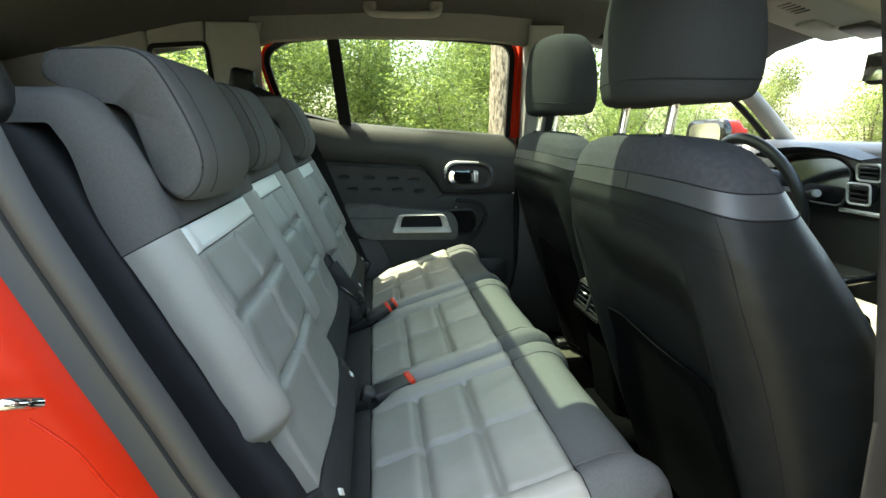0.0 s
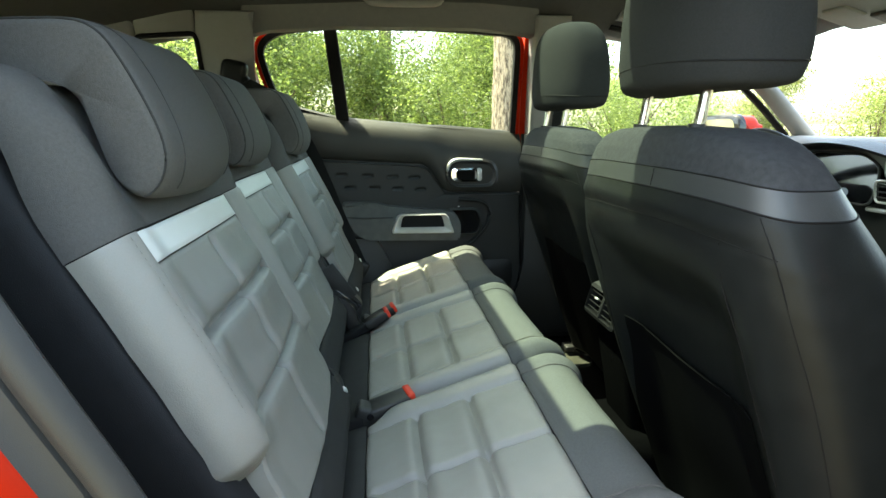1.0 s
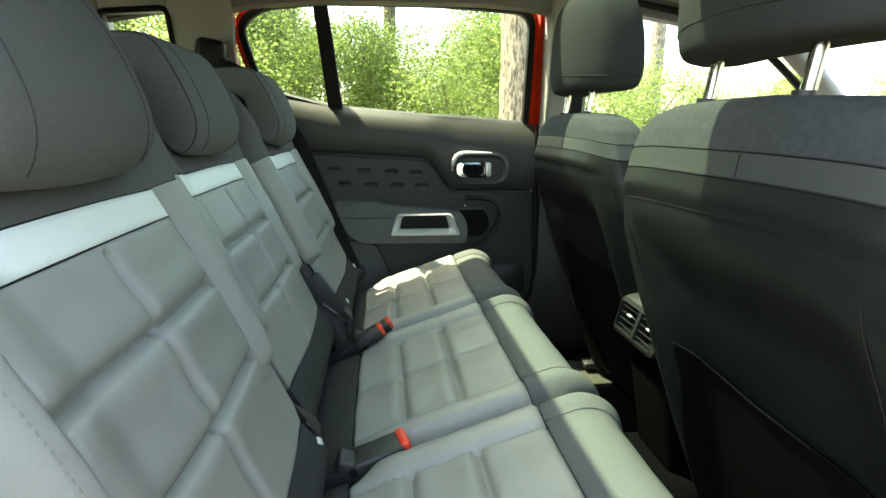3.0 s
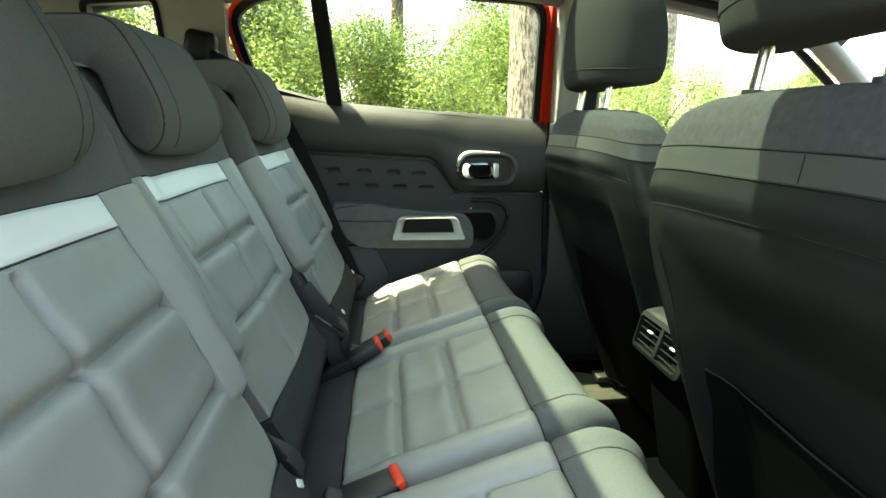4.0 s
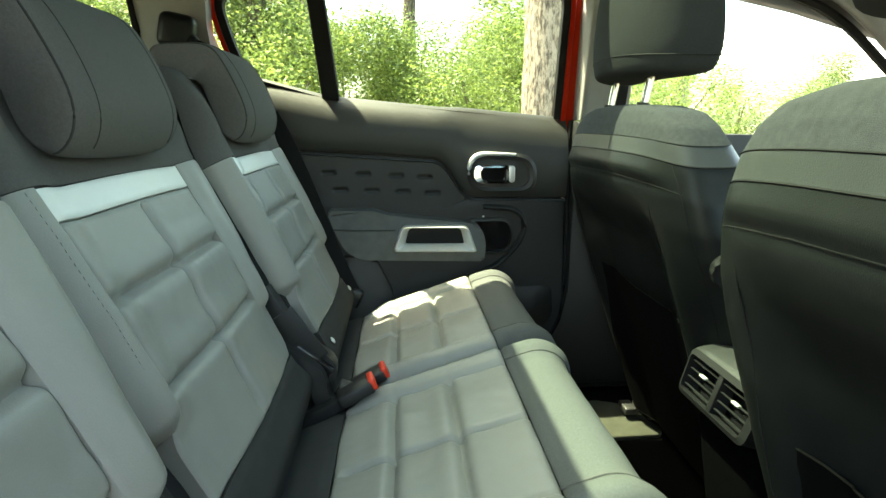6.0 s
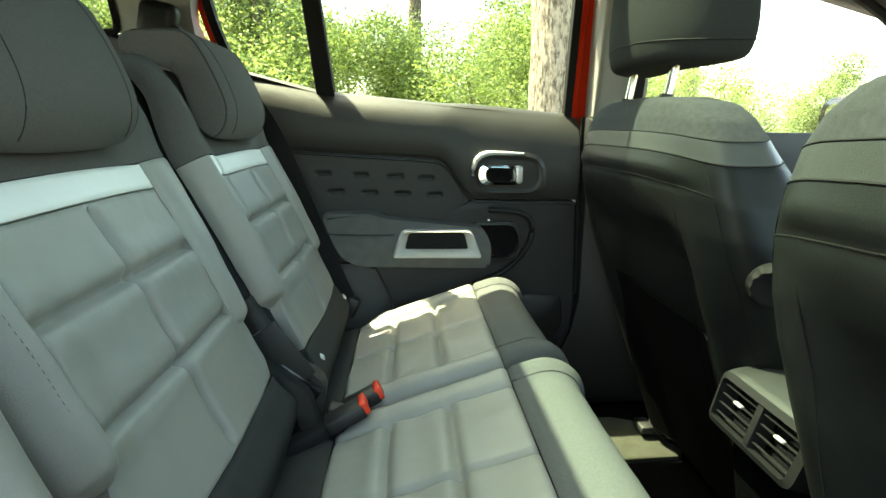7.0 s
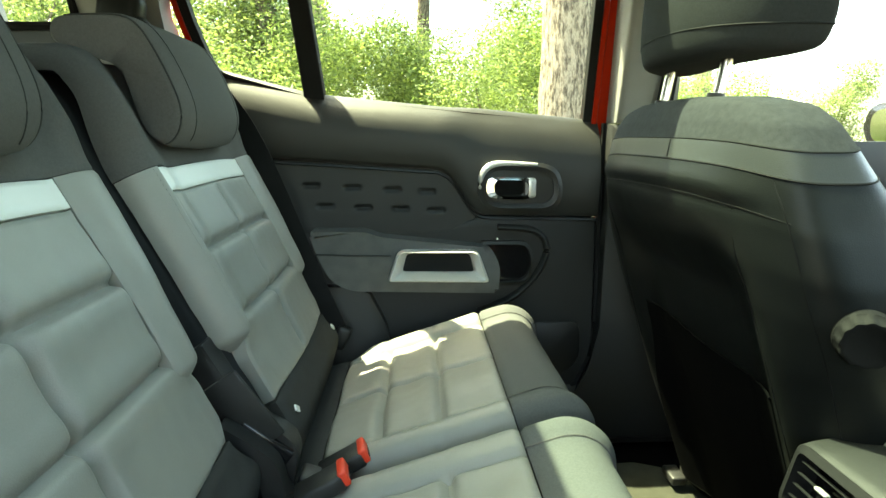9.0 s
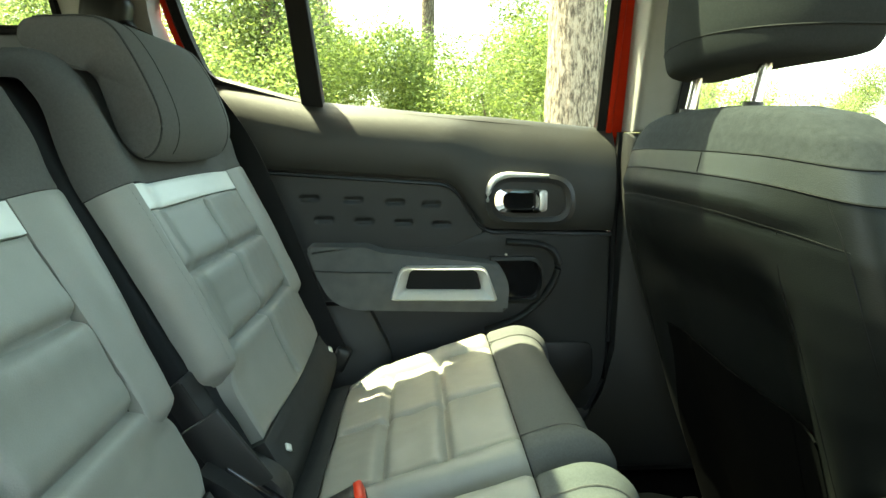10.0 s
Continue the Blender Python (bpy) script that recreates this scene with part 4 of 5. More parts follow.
# ---- front seats ----
def front_seat(xo, yc, head=0.0, group="front seats"):
    s = thing("front_seat", (xo + 0.75, yc, 0.36), "black and grey front car seat seen from behind", "car seat", group)
    levels = [(0.40, 0.242, 0.600, 0.23), (0.50, 0.266, 0.572, 0.235), (0.62, 0.288, 0.530, 0.25), (0.75, 0.297, 0.486, 0.255), (0.84, 0.297, 0.456, 0.248), (0.90, 0.294, 0.438, 0.232), (0.95, 0.288, 0.426, 0.210),
              (1.00, 0.277, 0.420, 0.180), (1.04, 0.262, 0.420, 0.150), (1.072, 0.247, 0.425, 0.124), (1.095, 0.228, 0.432, 0.106), (1.112, 0.196, 0.440, 0.092), (1.122, 0.122, 0.450, 0.074), (1.124, 0.05, 0.462, 0.05)]

    def at(z):
        for a, b in zip(levels, levels[1:]):
            if z <= b[0]:
                t = (z - a[0]) / (b[0] - a[0])
                return [p + (q - p) * t for p, q in zip(a, b)]
        return list(levels[-1])

    def ring(z, grow=0.0, n=72):
        z, w, xr, d = at(z)
        out = []
        for k in range(n):
            a = 2 * math.pi * k / n
            c, si = math.cos(a), math.sin(a)
            e = 0.38 if c < 0 else 0.55
            yy = (w + grow) * math.copysign(abs(si) ** e, si)
            back = c < 0
            xx = (d * 0.5 + grow) * math.copysign(abs(c) ** (0.42 if c < 0 else 0.8), c)
            bow = 0.024 * (abs(yy) / 0.26) ** 2.6 if back else 0.026 * (abs(yy) / 0.26) ** 2
            droop = (0.012 * (abs(yy) / 0.26) ** 3 + 0.006 * (abs(yy) / 0.26) ** 8) * ramp01(z, 0.80, 1.05)
            if back:
                # stuffed upper panel over a drawn-in seam, and a hollow shell below it
                mid = ramp01(0.258 - abs(yy), 0.0, 0.07)
                bow += mid * (-0.0055 * groove(z - 1.024, 0.013) + 0.0018 * groove(z - 1.006, 0.007))
                hollow = ramp01(0.235 - abs(yy), 0.0, 0.11) * ramp01(1.0 - z, 0.0, 0.13)
                bow += hollow * (0.052 + 0.006 * noise.noise((yy * 9 + 2.0, z * 8, yc * 7)))
            out.append((xo + xr + d * 0.5 + xx + bow, yc + yy, z - droop + 0.001 * noise.noise((xx * 20, yy * 15, z * 15))))
        return out

    def loft(z0, z1, k):
        bm = grid([ring(z0 + (z1 - z0) * i / k) for i in range(k + 1)], close_u=True)
        for z in (0.40, 1.124):
            if z in (z0, z1):
                bm.faces.new([min(bm.verts, key=lambda v: (v.co - Vector(p)).length) for p in ring(z)])
        return bm

    part("backrest", loft(0.40, 1.047, 110), BLACKLEATHER, s, "black leatherette back")
    part("band", loft(1.047, 1.073, 6), BAND, s, "slate leatherette band")
    part("top_cover", loft(1.073, 1.124, 14), FABRIC_DK, s, "dark melange fabric top cover")

    def seam(pts, r=0.0008):
        part("seam", tube(pts, r, 5), RUBBER, s)

    def on_back(z, y):
        """A place on the rear skin at that height and sideways."""
        rg = ring(z)
        best = sorted((abs(p[1] - yc - y) + (0 if p[0] < xo + at(z)[2] + at(z)[3] * 0.62 + 0.02 else 9), i) for i, p in enumerate(rg))[:2]
        (d0, i0), (d1, i1) = best
        p, q = Vector(rg[i0]), Vector(rg[i1])
        t = 0 if abs(q.y - p.y) < 1e-6 else max(0, min(1, (yc + y - p.y) / (q.y - p.y)))
        return p + (q - p) * t + Vector((-0.0002, 0, 0))

    part("rim_seam", tube(ring(1.047), 0.0013, 5, True), RUBBER, s)
    part("rim_seam", tube(ring(1.073), 0.0010, 5, True), RUBBER, s)
    seam([on_back(1.049 + 0.022 * j / 6, -0.06) for j in range(7)], 0.0006)
    seam([on_back(1.006 + 0.003 * math.sin(j / 15 * math.pi / 2), -0.256 + 0.512 * j / 40) for j in range(41)])
    for sg in (-1, 1):
        seam(smooth_line([on_back(1.005, 0.196 * sg), on_back(0.95, 0.197 * sg), on_back(0.88, 0.202 * sg), on_back(0.80, 0.210 * sg), on_back(0.70, 0.216 * sg)], 4))
        seam(smooth_line([on_back(1.044, 0.236 * sg), on_back(1.0, 0.256 * sg), on_back(0.93, 0.268 * sg), on_back(0.84, 0.274 * sg), on_back(0.72, 0.272 * sg), on_back(0.60, 0.262 * sg)], 4))
    # map pocket
    rows = []
    for i in range(21):
        f = i / 20
        row = []
        for j in range(25):
            y = (-1 + j / 12) * (0.215 - 0.04 * ramp01(f, 0.3, 1.0))
            top = 0.775 + 0.05 * y
            z = 0.405 + (top - 0.405) * f
            bulge = 0.006 * math.sin(math.pi * j / 24) ** 0.6 * (0.35 + 0.65 * f)
            row.append(on_back(z, y) + Vector((-0.0015 - bulge, 0, 0)))
        rows.append(row)
    pk = part("map_pocket", grid(rows), POCKET, s, "matt black map pocket")
    part("pocket_edge", tube([p + Vector((-0.0006, 0, 0)) for p in rows[-1]], 0.0016, 6), POCKET, pk)
    # headrest on two bent posts
    hx, hy, hz = xo + 0.490, yc + head, 1.272
    prof = [(-0.105, 0.130, 0.026), (-0.098, 0.142, 0.042), (-0.075, 0.147, 0.048), (-0.045, 0.147, 0.050), (0.0, 0.142, 0.050), (0.04, 0.133, 0.048), (0.075, 0.118, 0.043), (0.098, 0.095, 0.032), (0.106, 0.062, 0.016)]
    prof = [(p.x, p.y * 1.06, p.z * 1.32) for p in smooth_line(prof, 4)]
    rows = []
    for dz, w, d in prof:
        row = []
        for j in range(64):
            a = 2 * math.pi * j / 64
            c, si = math.cos(a), math.sin(a)
            yy = w * math.copysign(abs(si) ** 0.5, si)
            xx = d * math.copysign(abs(c) ** 0.6, c)
            row.append((hx + xx + 0.10 * dz * 0.3 + 0.025 * (abs(yy) / 0.13) ** 2, hy + yy, hz + dz))
        rows.append(row)
    head = part("headrest", grid(rows, close_u=True, caps=True), HEADFAB, s, "dark melange fabric headrest")
    def hrow(i, g):
        return [(p[0] + g * (p[0] - hx) / 0.06, p[1] + g * (p[1] - hy) / 0.13, p[2]) for p in rows[i]]
    part("seam", tube([(p[0], p[1], p[2] + 0.006 * (1 - (abs(p[1] - hy) / 0.13) ** 2)) for p in hrow(8, 0.0)], 0.0013, 5, True), DARKCLOTH, head)
    for sg in (-1, 1):
        y = hy + 0.077 * sg
        part("post", tube(smooth_line([(hx - 0.006, y, 1.19), (hx - 0.012, y, 1.15), (hx - 0.022, y, 1.09)], 5), 0.0072, 12), POST, s, "polished chrome post")
        part("post_guide", tube([(hx - 0.020, y, 1.112), (hx - 0.019, y, 1.126)], 0.0105, 12), PLASTIC, s)
    # cushion and base in front
    part("cushion", rbox((0.46, 0.50, 0.16), pose(xo + 0.89, yc, 0.58, 0, -8, 0), 0.05, 4), LEATHER, s, "grey leatherette cushion")
    part("seat_base", rbox((0.38, 0.44, 0.10), pose(xo + 0.91, yc, 0.47), 0.02, 2), PLASTIC, s)
    for sg in (-1, 1):
        part("rail", rbox((0.44, 0.035, 0.05), pose(xo + 0.945, yc + 0.19 * sg, 0.392), 0.006), PLASTIC, s, "black steel seat rail")
        if yc > 0 and sg > 0:
            part("rail_end", rbox((0.03, 0.032, 0.055), pose(xo + 0.652, yc + 0.225 * sg, 0.415), 0.006), PILLARGREY, s, "grey steel rail bracket")
        if yc > 0 and sg > 0:
            part("rail_stop", rbox((0.03, 0.05, 0.018), pose(xo + 0.625, yc + 0.235 * sg, 0.388), 0.004), PLASTIC, s)
    return s


driver = front_seat(-0.015, 0.354)
passenger = front_seat(-0.088, -0.385, 0.002)
kn = thing("backrest_knob", (0.54, 0.09, 0.87), "round black ribbed backrest knob on the driver seat side", "seat knob")
MK = Matrix.Translation((0.506, 0.058, 0.887)) @ Vector((-0.48, -0.86, -0.10)).to_track_quat("Z", "Y").to_matrix().to_4x4()
ringk = [[MK @ Vector(((r + w * math.cos(12 * q)) * math.cos(q), (r + w * math.cos(12 * q)) * math.sin(q), z)) for q in [2 * math.pi * k / 96 for k in range(96)]]
         for z, r, w in ((-0.01, 0.027, 0.0), (0.002, 0.027, 0.0), (0.004, 0.0245, 0.0003), (0.013, 0.024, 0.0009), (0.016, 0.0225, 0.0006), (0.0165, 0.019, 0.0), (0.015, 0.017, 0.0))]
part("grip", grid(ringk, close_u=True, caps=True), RUBBER, kn)

# ---- centre console with rear vents ----
con = thing("centre_console", (0.7, 0.0, 0.36), "black centre console with twin rear air vents", "console")
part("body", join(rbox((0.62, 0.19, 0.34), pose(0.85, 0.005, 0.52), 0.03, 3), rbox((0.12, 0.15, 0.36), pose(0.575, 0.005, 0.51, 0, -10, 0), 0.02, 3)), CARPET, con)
part("armrest_lid", rbox((0.40, 0.172, 0.06), pose(0.745, 0.007, 0.757, 0, 0, 0), 0.018, 4), LEATHER, con, "grey leatherette lid")
MV = pose(0.474, 0.007, 0.728, 0, 17, 0)


def mv(a, b, d):
    return MV @ Vector((-d, a, b))


V_OUT = rounded([(-0.086, 0.036), (0.086, 0.036), (0.082, -0.034), (-0.082, -0.034)], 0.014)
V_IN = rounded([(-0.077, 0.028), (0.077, 0.028), (0.073, -0.027), (-0.073, -0.027)], 0.008)
rows = [[mv(a, b, d) for a, b in r] for r, d in ((V_OUT, -0.03), (V_OUT, 0.002), (V_IN, 0.006), (V_IN, -0.025))]
part("vent_frame", grid(rows, close_u=True), RUBBER, con, "matt black vent frame")
part("vent_back", prism(V_IN, mv, -0.03, -0.024), GLOSS, con, smooth=False)
part("vent_bridge", prism([(-0.005, 0.029), (0.005, 0.029), (0.005, -0.028), (-0.005, -0.028)], mv, -0.02, 0.004, 0.001), RUBBER, con)
for sg in (-1, 1):
    for k in range(4):
        b = 0.019 - 0.0125 * k
        part("slat", prism([(sg * 0.006, b + 0.0005), (sg * 0.074, b + 0.0005), (sg * 0.074, b - 0.0005), (sg * 0.006, b - 0.0005)], mv, -0.004, 0.0005), PLASTIC, con, smooth=False)
    part("vane_tab", rbox((0.007, 0.016, 0.0045), MV @ pose(0.001, sg * 0.040, 0.0065), 0.002), SATIN, con, "small chrome vane tab")
CAP = [(-0.088, -0.024), (-0.0865, -0.007), (-0.080, -0.001), (-0.05, 0.001), (0.0, 0.002), (0.05, 0.001), (0.080, -0.001), (0.0865, -0.007), (0.088, -0.024)]
rows = [[MV @ Vector((x, y, z + dz)) for y, dz in CAP] for x, z in ((-0.001, 0.033), (0.001, 0.038), (0.008, 0.0425), (0.03, 0.053), (0.055, 0.0635), (0.085, 0.0705), (0.12, 0.072))]
part("vent_cap", grid(rows), LOWTRIM, con, "dark grey cap above the vents")
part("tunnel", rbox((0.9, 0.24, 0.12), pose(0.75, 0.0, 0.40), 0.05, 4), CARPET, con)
part("gear_surround", rbox((0.25, 0.17, 0.02), pose(1.02, 0.0, 0.765, 0, -8, 0), 0.006, 2), GLOSS, con, "gloss black gear surround")
part("gear_lever", tube(smooth_line([(0.99, 0, 0.77), (0.99, 0, 0.82), (0.975, 0, 0.86)], 4), [0.014] * 5 + [0.02, 0.022, 0.022, 0.018], 10), PLASTIC, con)

# Outline and lighter tone stand for a sunlit patch on the black floor.
tray = solo("floor_mat", prism(rounded([(0.44, 0.665), (0.56, 0.672), (0.645, 0.635), (0.652, 0.56), (0.672, 0.52), (0.655, 0.495), (0.44, 0.485)], 0.012), xy, 0.356, 0.366, 0.003), MAT, "mat corner toned as the sunlit patch on the floor under the driver seat", "floor mat")

# ---- dashboard ----
dash = thing("dashboard", (1.4, 0, 0.7), "black dashboard with dark instrument hood and centre vents", "dashboard")
prof = [(1.58, 1.075), (1.42, 1.082), (1.34, 1.078), (1.30, 1.06), (1.285, 1.0), (1.275, 0.90), (1.27, 0.78), (1.30, 0.66), (1.58, 0.60)]
rows = [[(x + 0.02 * (y / 0.7) ** 2, y, z) for x, z in prof] for y in [-0.70 + 1.4 * k / 14 for k in range(15)]]
part("body", grid(rows, close_u=True, caps=True), SOFT, dash)
prof = [(1.585, 1.078), (1.42, 1.086), (1.335, 1.082), (1.292, 1.064), (1.280, 1.03), (1.283, 1.0), (1.33, 1.0), (1.585, 1.0)]
rows = [[(x + 0.02 * (y / 0.7) ** 2, y, z) for x, z in prof] for y in [-0.70 + 1.4 * k / 14 for k in range(15)]]
part("upper_pad", grid(rows, close_u=True, caps=True), PALEPLASTIC, dash, "pale grey upper pad")
hood = [(y, 1.040 + 0.030 * math.cos((y - 0.30) / 0.21 * math.pi / 2)) for y in [0.095 + 0.41 * k / 14 for k in range(15)]]
rows = [[(x, y, z + dz) for y, z in hood] for x, dz in ((1.262, -0.012), (1.228, -0.004), (1.222, 0.004), (1.27, 0.010), (1.40, 0.006))]
part("instrument_hood", grid(rows), SOFT, dash, "dark brow above the instruments")
IS = rounded([(0.155, 0.915), (0.165, 1.015), (0.23, 1.045), (0.40, 1.045), (0.47, 1.01), (0.47, 0.915)], 0.03)
part("instrument_screen", prism(IS, lambda a, b, d: (1.268 + d + (b - 0.98) * 0.25, a, b), 0.0, 0.02), GLOSS, dash, "dark instrument screen", smooth=False)
part("instrument_rim", tube([(1.264 + (b - 0.98) * 0.25, a, b) for a, b in IS], 0.0035, 6, True), PILLARGREY, dash, "grey rim")
for y, z, w, h in ((0.090, 1.015, 0.074, 0.044), (0.112, 0.957, 0.072, 0.056), (0.70, 0.98, 0.07, 0.07)):
    vm = pose(1.262, y, z, 0, -8, 0)
    v = part("air_vent", rbox((0.03, w - 0.006, h - 0.006), vm, 0.008, 3), GLOSS, dash, "black air vent in a chrome frame")
    fr = rounded([(-w / 2, -h / 2), (w / 2, -h / 2), (w / 2, h / 2), (-w / 2, h / 2)], 0.012)
    part("frame", tube([vm @ Vector((-0.014, a, c)) for a, c in fr], 0.0032, 6, True), SATIN, v, "satin chrome frame")
    for k in range(3):
        part("slat", rbox((0.006, w - 0.016, 0.003), vm @ pose(-0.017, 0, h * (-0.25 + 0.25 * k)), 0.001), PLASTIC, v)
part("trim_strip", rbox((0.012, 0.52, 0.012), pose(1.262, -0.08, 0.905), 0.004, 2), SATIN, dash, "satin chrome strip")
part("centre_screen", rbox((0.015, 0.22, 0.10), pose(1.262, -0.10, 0.84), 0.008, 2), GLOSS, dash, "black centre screen")

wheel = thing("steering_wheel", (1.16, 0.385, 0.93), "black leather steering wheel with satin trim", "steering wheel")
MW = pose(1.140, 0.366, 0.938, 0, -24, 0)
part("rim", tube([MW @ Vector((0, 0.182 * math.cos(a), 0.176 * math.sin(a))) for a in [2 * math.pi * k / 48 for k in range(48)]], 0.0165, 12, True), PLASTIC, wheel)
part("hub", rbox((0.06, 0.16, 0.13), MW @ pose(0.025, 0, -0.005), 0.025, 3), PLASTIC, wheel)
for sg in (-1, 1):
    part("spoke", rbox((0.025, 0.11, 0.05), MW @ pose(0.012, 0.125 * sg, -0.005), 0.01, 2), PLASTIC, wheel)
    part("spoke_trim", rbox((0.006, 0.055, 0.028), MW @ pose(-0.002, 0.10 * sg, -0.002), 0.004, 2), SATIN, wheel, "satin chrome trim")
part("column", tube([(1.125, 0.38, 0.93), (1.30, 0.385, 0.86)], 0.045, 12), PLASTIC, wheel)
part("stalk", tube([(1.18, 0.36, 0.905), (1.165, 0.24, 0.935), (1.15, 0.145, 0.955)], [0.008, 0.009, 0.012], 8), PLASTIC, wheel)
part("stalk_cap", tube([(1.15, 0.145, 0.955), (1.149, 0.136, 0.957)], 0.0105, 12), PALEPLASTIC, wheel)

# ---- roof console, mirrors, grab handle ----
rc = thing("roof_console", (1.05, 0.0, 1.40), "pale grey roof console with map lamps", "roof console")
part("body", rbox((0.30, 0.26, 0.07), pose(1.03, 0.06, 1.415, 0, 16, 0), 0.025, 4), PALEPLASTIC, rc)
part("lamp_lens", rbox((0.06, 0.07, 0.012), pose(1.05, 0.10, 1.373, 0, 17, 0), 0.005, 2), PALEPLASTIC, rc, "dark lamp lens")
part("switch_panel", rbox((0.08, 0.09, 0.012), pose(1.12, 0.02, 1.351, 0, 17, 0), 0.005, 2), PLASTIC, rc)
for k in range(5):
    part("grille_slot", rbox((0.004, 0.045, 0.006), pose(0.925 + 0.012 * k, 0.05, 1.4105 - 0.0037 * k, 0, 17, 0), 0.001), PLASTIC, rc)
im = thing("rear_view_mirror", (1.18, 0.0, 1.27), "black interior rear view mirror", "mirror")
part("housing", rbox((0.04, 0.24, 0.075), pose(1.165, -0.085, 1.265, 0, 6, 8), 0.018, 4), PLASTIC, im)
part("glass", rbox((0.004, 0.222, 0.062), pose(1.1445, -0.088, 1.2665, 0, 6, 8), 0.0015), CHROME, im, "mirror glass")
part("stem", tube([(1.18, -0.07, 1.28), (1.24, -0.07, 1.385)], 0.012, 8), PLASTIC, im)
em = thing("door_mirror", (1.33, 0.98, 1.10), "red exterior mirror with dark surround", "door mirror")
MO = rounded([(-0.10, 0.055), (0.10, 0.06), (0.11, -0.02), (0.07, -0.065), (-0.09, -0.06)], 0.05)
ME = pose(1.35, 0.99, 1.10, 0, 0, -78)
part("cap", prism(MO, lambda a, b, d: ME @ Vector((a, d, b)), 0.0, 0.10, 0.035, 4), RED, em, "red painted cap")
part("surround", prism([(a * 1.06, b * 1.08) for a, b in MO], lambda a, b, d: ME @ Vector((a, d, b)), 0.012, -0.02, 0.008), GLOSS, em)
part("glass", prism([(a * 0.84, b * 0.78) for a, b in MO], lambda a, b, d: ME @ Vector((a, d, b)), -0.018, -0.0225), CHROME, em, "mirror glass", smooth=False)
part("arm", rbox((0.10, 0.14, 0.05), pose(1.38, 0.88, 1.05), 0.015, 3), PLASTIC, em)


def grab(x0, x1, y, z):
    h = thing("grab_handle", ((x0 + x1) / 2, y, z), "pale grey folding grab handle above the door", "grab handle", "grab handles")
    line = smooth_line([(x0, y + 0.02, z + 0.015), (x0 + 0.008, y - 0.01, z - 0.018), (x0 + 0.05, y - 0.02, z - 0.026), (x1 - 0.05, y - 0.02, z - 0.026), (x1 - 0.008, y - 0.01, z - 0.018), (x1, y + 0.02, z + 0.015)], 5)
    part("bar", tube(line, 0.013, 10, flat=0.8), PALEPLASTIC, h)
    for x in (x0 + 0.008, x1 - 0.008):
        part("mount", rbox((0.04, 0.03, 0.035), pose(x, y + 0.012, z + 0.004), 0.01, 3), PALEPLASTIC, h)


grab(-0.035, 0.185, 0.60, 1.50)
grab(0.80, 1.0, 0.60, 1.455)


# ---- outside: trees and shrubs ----
def leaves(seed, blobs, n, size):
    """Many small folded leaves in uneven clumps."""
    rnd = random.Random(seed)
    vs, fs = [], []
    total = sum(b[3] ** 2 for b in blobs)
    for bx, by, bz, br in blobs:
        tw = max(6, int(n * br * br / total / 14))
        for _ in range(tw):
            d = Vector((rnd.gauss(0, 1), rnd.gauss(0, 1), rnd.gauss(0, 1))).normalized()
            c = Vector((bx, by, bz)) + d * br * (0.55 + 0.5 * rnd.random())
            for _ in range(14):
                p = c + Vector((rnd.gauss(0, 1), rnd.gauss(0, 1), rnd.gauss(0, 0.8))) * 0.085
                s = size * (0.6 + 0.8 * rnd.random())
                a = Vector((rnd.gauss(0, 1), rnd.gauss(0, 1), rnd.gauss(-0.2, 0.6))).normalized()
                w = a.cross(Vector((rnd.gauss(0, 1), rnd.gauss(0, 1), 1.2))).normalized()
                k = len(vs)
                up = a.cross(w) * s * 0.12
                vs += [p, p + a * s * 0.5 + w * s * 0.24 + up, p + a * s, p + a * s * 0.5 - w * s * 0.24 + up]
                fs += [(k, k + 1, k + 2), (k, k + 2, k + 3)]
    me = bpy.data.meshes.new("crown")
    me.from_pydata([tuple(v) for v in vs], [], fs)
    return me


def shrub(seed, height, spread, n, material, size=0.075):
    rnd = random.Random(seed)
    s = thing("shrub", (0, 0, 0), "dense leafy green shrub at the edge of the wood", "shrub", "shrubs beside the car")
    blobs = []
    limbs = []
    for k in range(16):
        a = rnd.random() * 6.283
        r = spread * math.sqrt(rnd.random()) * 0.8
        z = height * (0.12 + 0.8 * rnd.random())
        blobs.append((r * math.cos(a), r * math.sin(a), z, 0.32 + 0.25 * rnd.random()))
    for bx, by, bz, br in blobs[:8]:
        limbs.append(tube(smooth_line([(0.04 * bx, 0.04 * by, 0), (bx * 0.3, by * 0.3, bz * 0.5), (bx, by, bz)], 3), [0.03 - 0.0035 * j for j in range(7)], 5))
    part("stem", join(*limbs), BARK2, s)
    me = leaves(seed, blobs, n, size)
    me.materials.append(material)
    cr = new("crown", me)
    cr.parent = s
    return s


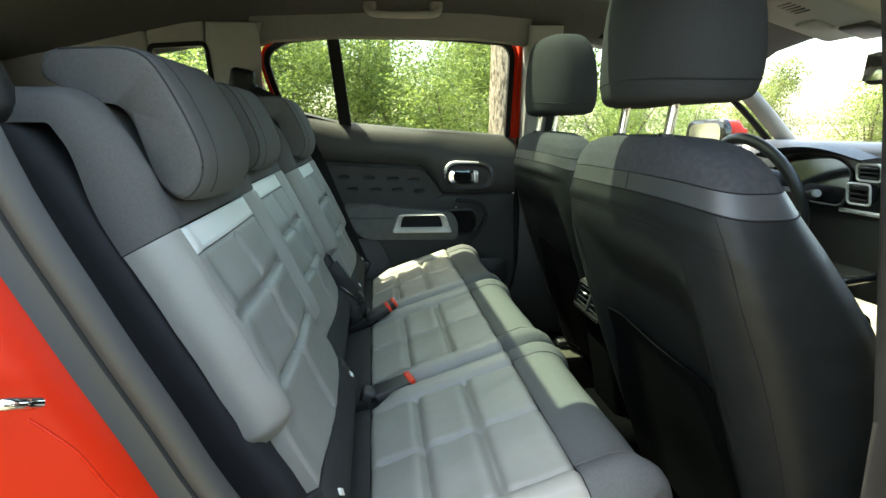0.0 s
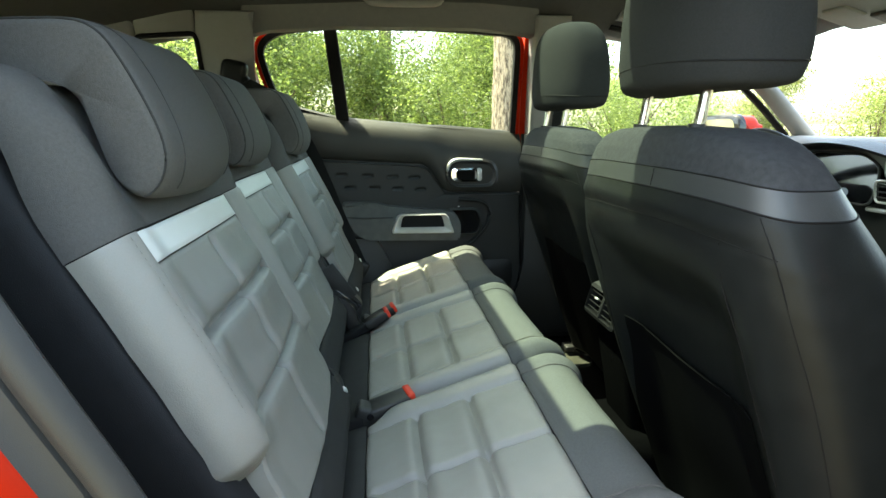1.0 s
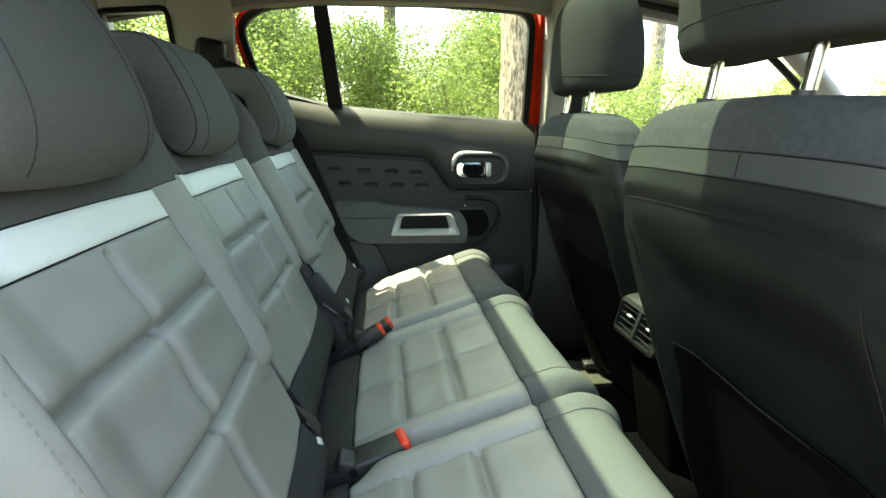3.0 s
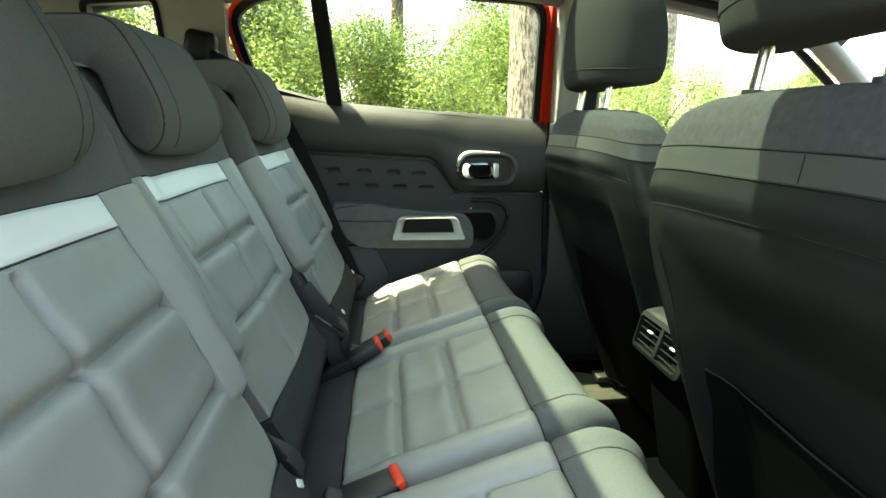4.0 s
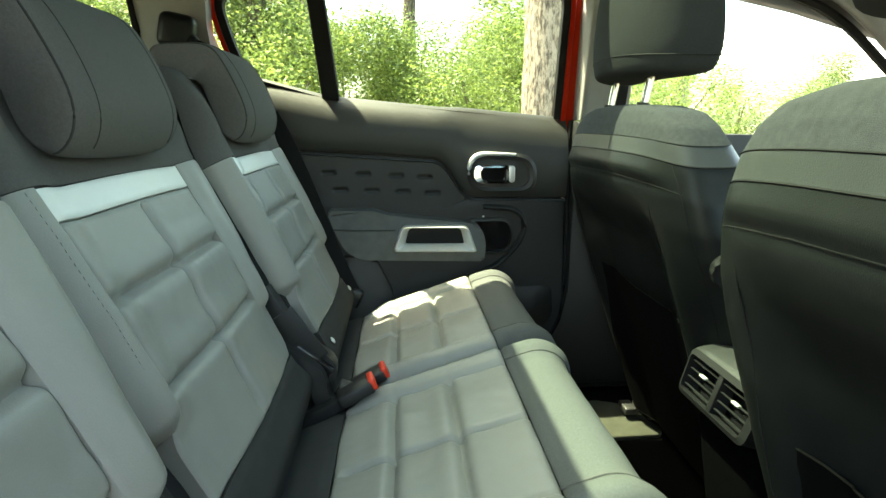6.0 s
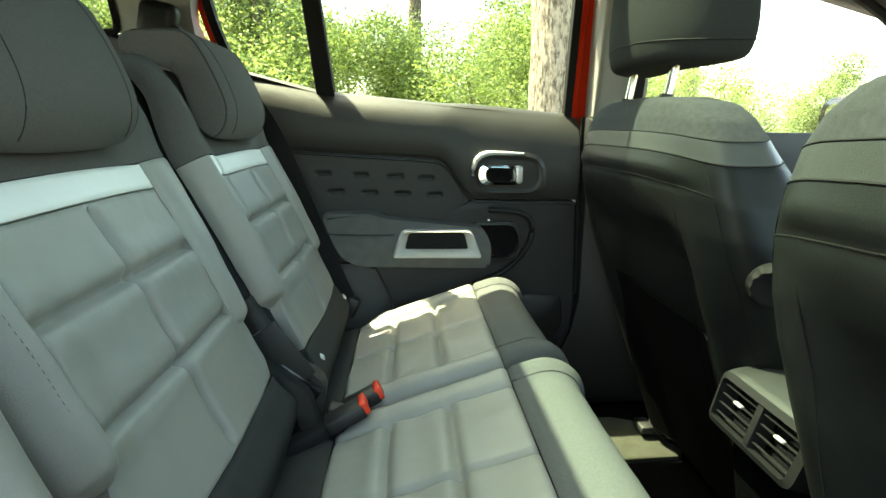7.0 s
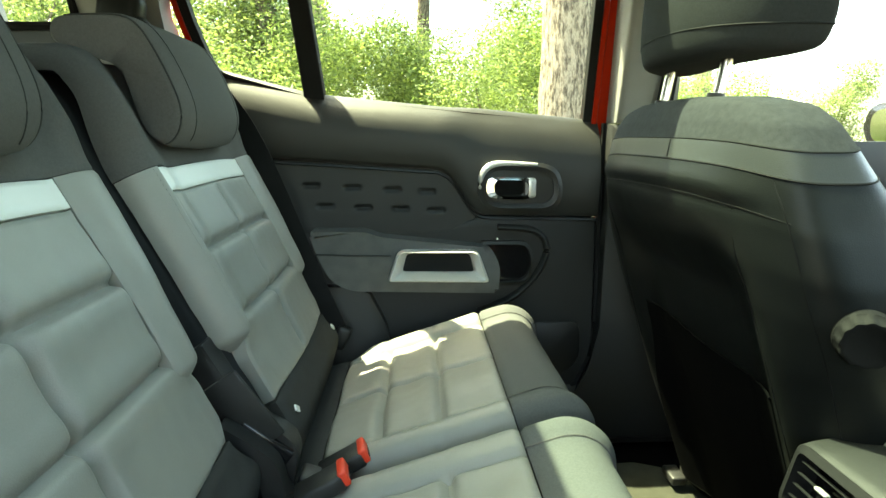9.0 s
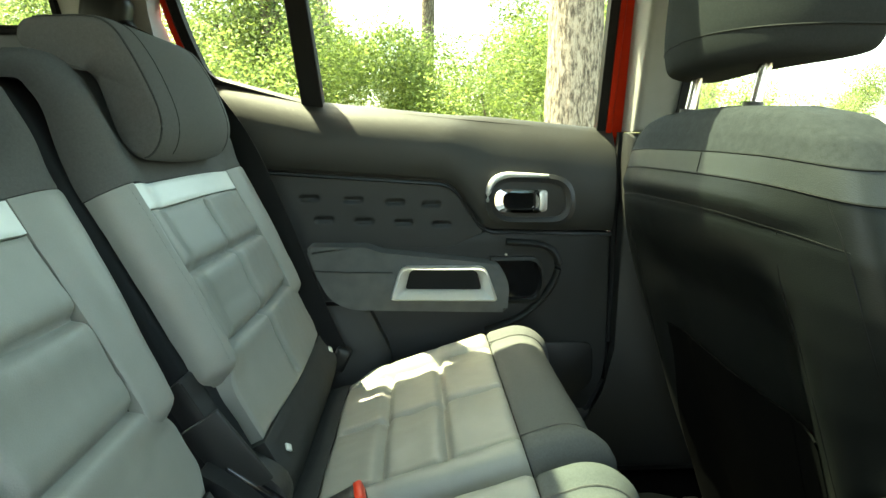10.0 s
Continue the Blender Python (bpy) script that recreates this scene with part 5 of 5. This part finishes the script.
def tree(x, y, r, h, material, seed, label="tall straight tree with pale flaking bark", lean=0.0):
    rnd = random.Random(seed)
    t = thing("tree", (x, y, 0), label, "tree", "trees in the wood")
    rows = []
    for i in range(90):
        z = -0.1 + h * i / 89
        rr = r * (1 - 0.45 * i / 89) * (1.25 - 0.25 * ramp01(z, 0, 0.5))
        row = []
        for k in range(56):
            a = 2 * math.pi * k / 56
            b = noise.noise((x + 5 * math.cos(a), y + 5 * math.sin(a), z * 1.2)) * 0.5 + noise.noise((9 * math.cos(a), 9 * math.sin(a), z * 4 + seed)) * 0.5
            q = rr * (1 + 0.10 * b)
            row.append((x + lean * z + q * math.cos(a), y + q * math.sin(a), z))
        rows.append(row)
    part("trunk", grid(rows, close_u=True, caps=True), material, t)
    limbs, blobs = [], []
    for k in range(7):
        a = rnd.random() * 6.28
        z = h * (0.62 + 0.36 * rnd.random())
        e = Vector((math.cos(a) * 1.3, math.sin(a) * 1.3, 0.9))
        p = Vector((x + lean * z, y, z))
        limbs.append(tube(smooth_line([p, p + e * 0.5 + Vector((0, 0, -0.1)), p + e], 3), [0.07, 0.06, 0.05, 0.045, 0.035, 0.03, 0.02], 6))
        for j in range(2):
            blobs.append((*(p + e * (0.7 + 0.5 * j) - Vector((x, y, 0))), 0.45 + 0.3 * rnd.random()))
    part("limb", join(*limbs), material, t)
    me = leaves(seed + 50, blobs, 2600, 0.10)
    me.materials.append(LEAF_B)
    cr = new("crown", me)
    cr.parent = t
    return t


tree(1.40, 4.55, 0.255, 8.5, BARK, 3)
s1 = shrub(11, 2.3, 1.0, 26000, LEAF_A, 0.043)
s2 = shrub(12, 2.9, 1.2, 30000, LEAF_B, 0.046)
s3 = shrub(13, 1.8, 0.9, 20000, LEAF_A, 0.040)
s4 = shrub(14, 3.4, 1.2, 30000, LEAF_B, 0.050)
spots = [(s1, -0.7, 6.6), (s2, 0.4, 8.6), (s3, 1.0, 6.2), (s4, -2.0, 8.0), (s1, 2.3, 7.0), (s2, -3.2, 6.4), (s2, 2.6, 9.8), (s3, -1.5, 5.6), (s2, -4.6, 7.4), (s1, -4.0, 5.2), (s4, -5.6, 9.5),
         (s3, 4.4, 8.6), (s1, 6.4, 13.0), (s3, 9.0, 14.0), (s2, 12.5, 16.0), (s1, 16, 13.0), (s2, 20.0, 10.5), (s3, 19, 6.0), (s4, 24, 12), (s3, -6.0, 4.6), (s2, -7.5, 3.0), (s4, -8.6, 5.5), (s4, -9, 0.5), (s2, 24, 3.0), (s4, 26, -1), (s2, 22, -6), (s3, 9.6, 8.8), (s1, 11.2, 9.0), (s2, 13.0, 10.2), (s1, 10.8, 7.6), (s2, 14.5, 8.8),
         (s4, -3.2, 11.5), (s2, -1.4, 15.0), (s1, 1.9, 12.0), (s4, -6.5, 12.0), (s4, 3.2, 14.5), (s4, -4.6, 13.8)]
for k, (s, x, y) in enumerate(spots):
    g = 1.0 + 0.05 * (k % 5) + (0.25 if y > 11 and x < 4 else 0.0)
    m = pose(x, y, 0, 0, 0, 67 * k % 360) @ Matrix.Scale(g, 4)
    if k < 4:
        [s1, s2, s3, s4][k].matrix_basis = m
    else:
        copy_thing(s, m)
for k, (x, y, r, h) in enumerate([(-1.75, 7.2, 0.14, 7), (-1.35, 8.6, 0.10, 7), (0.2, 11.5, 0.16, 9), (3.4, 11.0, 0.18, 9), (-4.4, 9.8, 0.16, 8), (6.6, 12.5, 0.2, 9), (-7.0, 7.0, 0.15, 8)]):
    tree(x, y, r, h, BARK2 if k % 2 == 0 else BARK, 20 + k, label="slender woodland tree with brown bark", lean=0.02 * (k % 3 - 1))
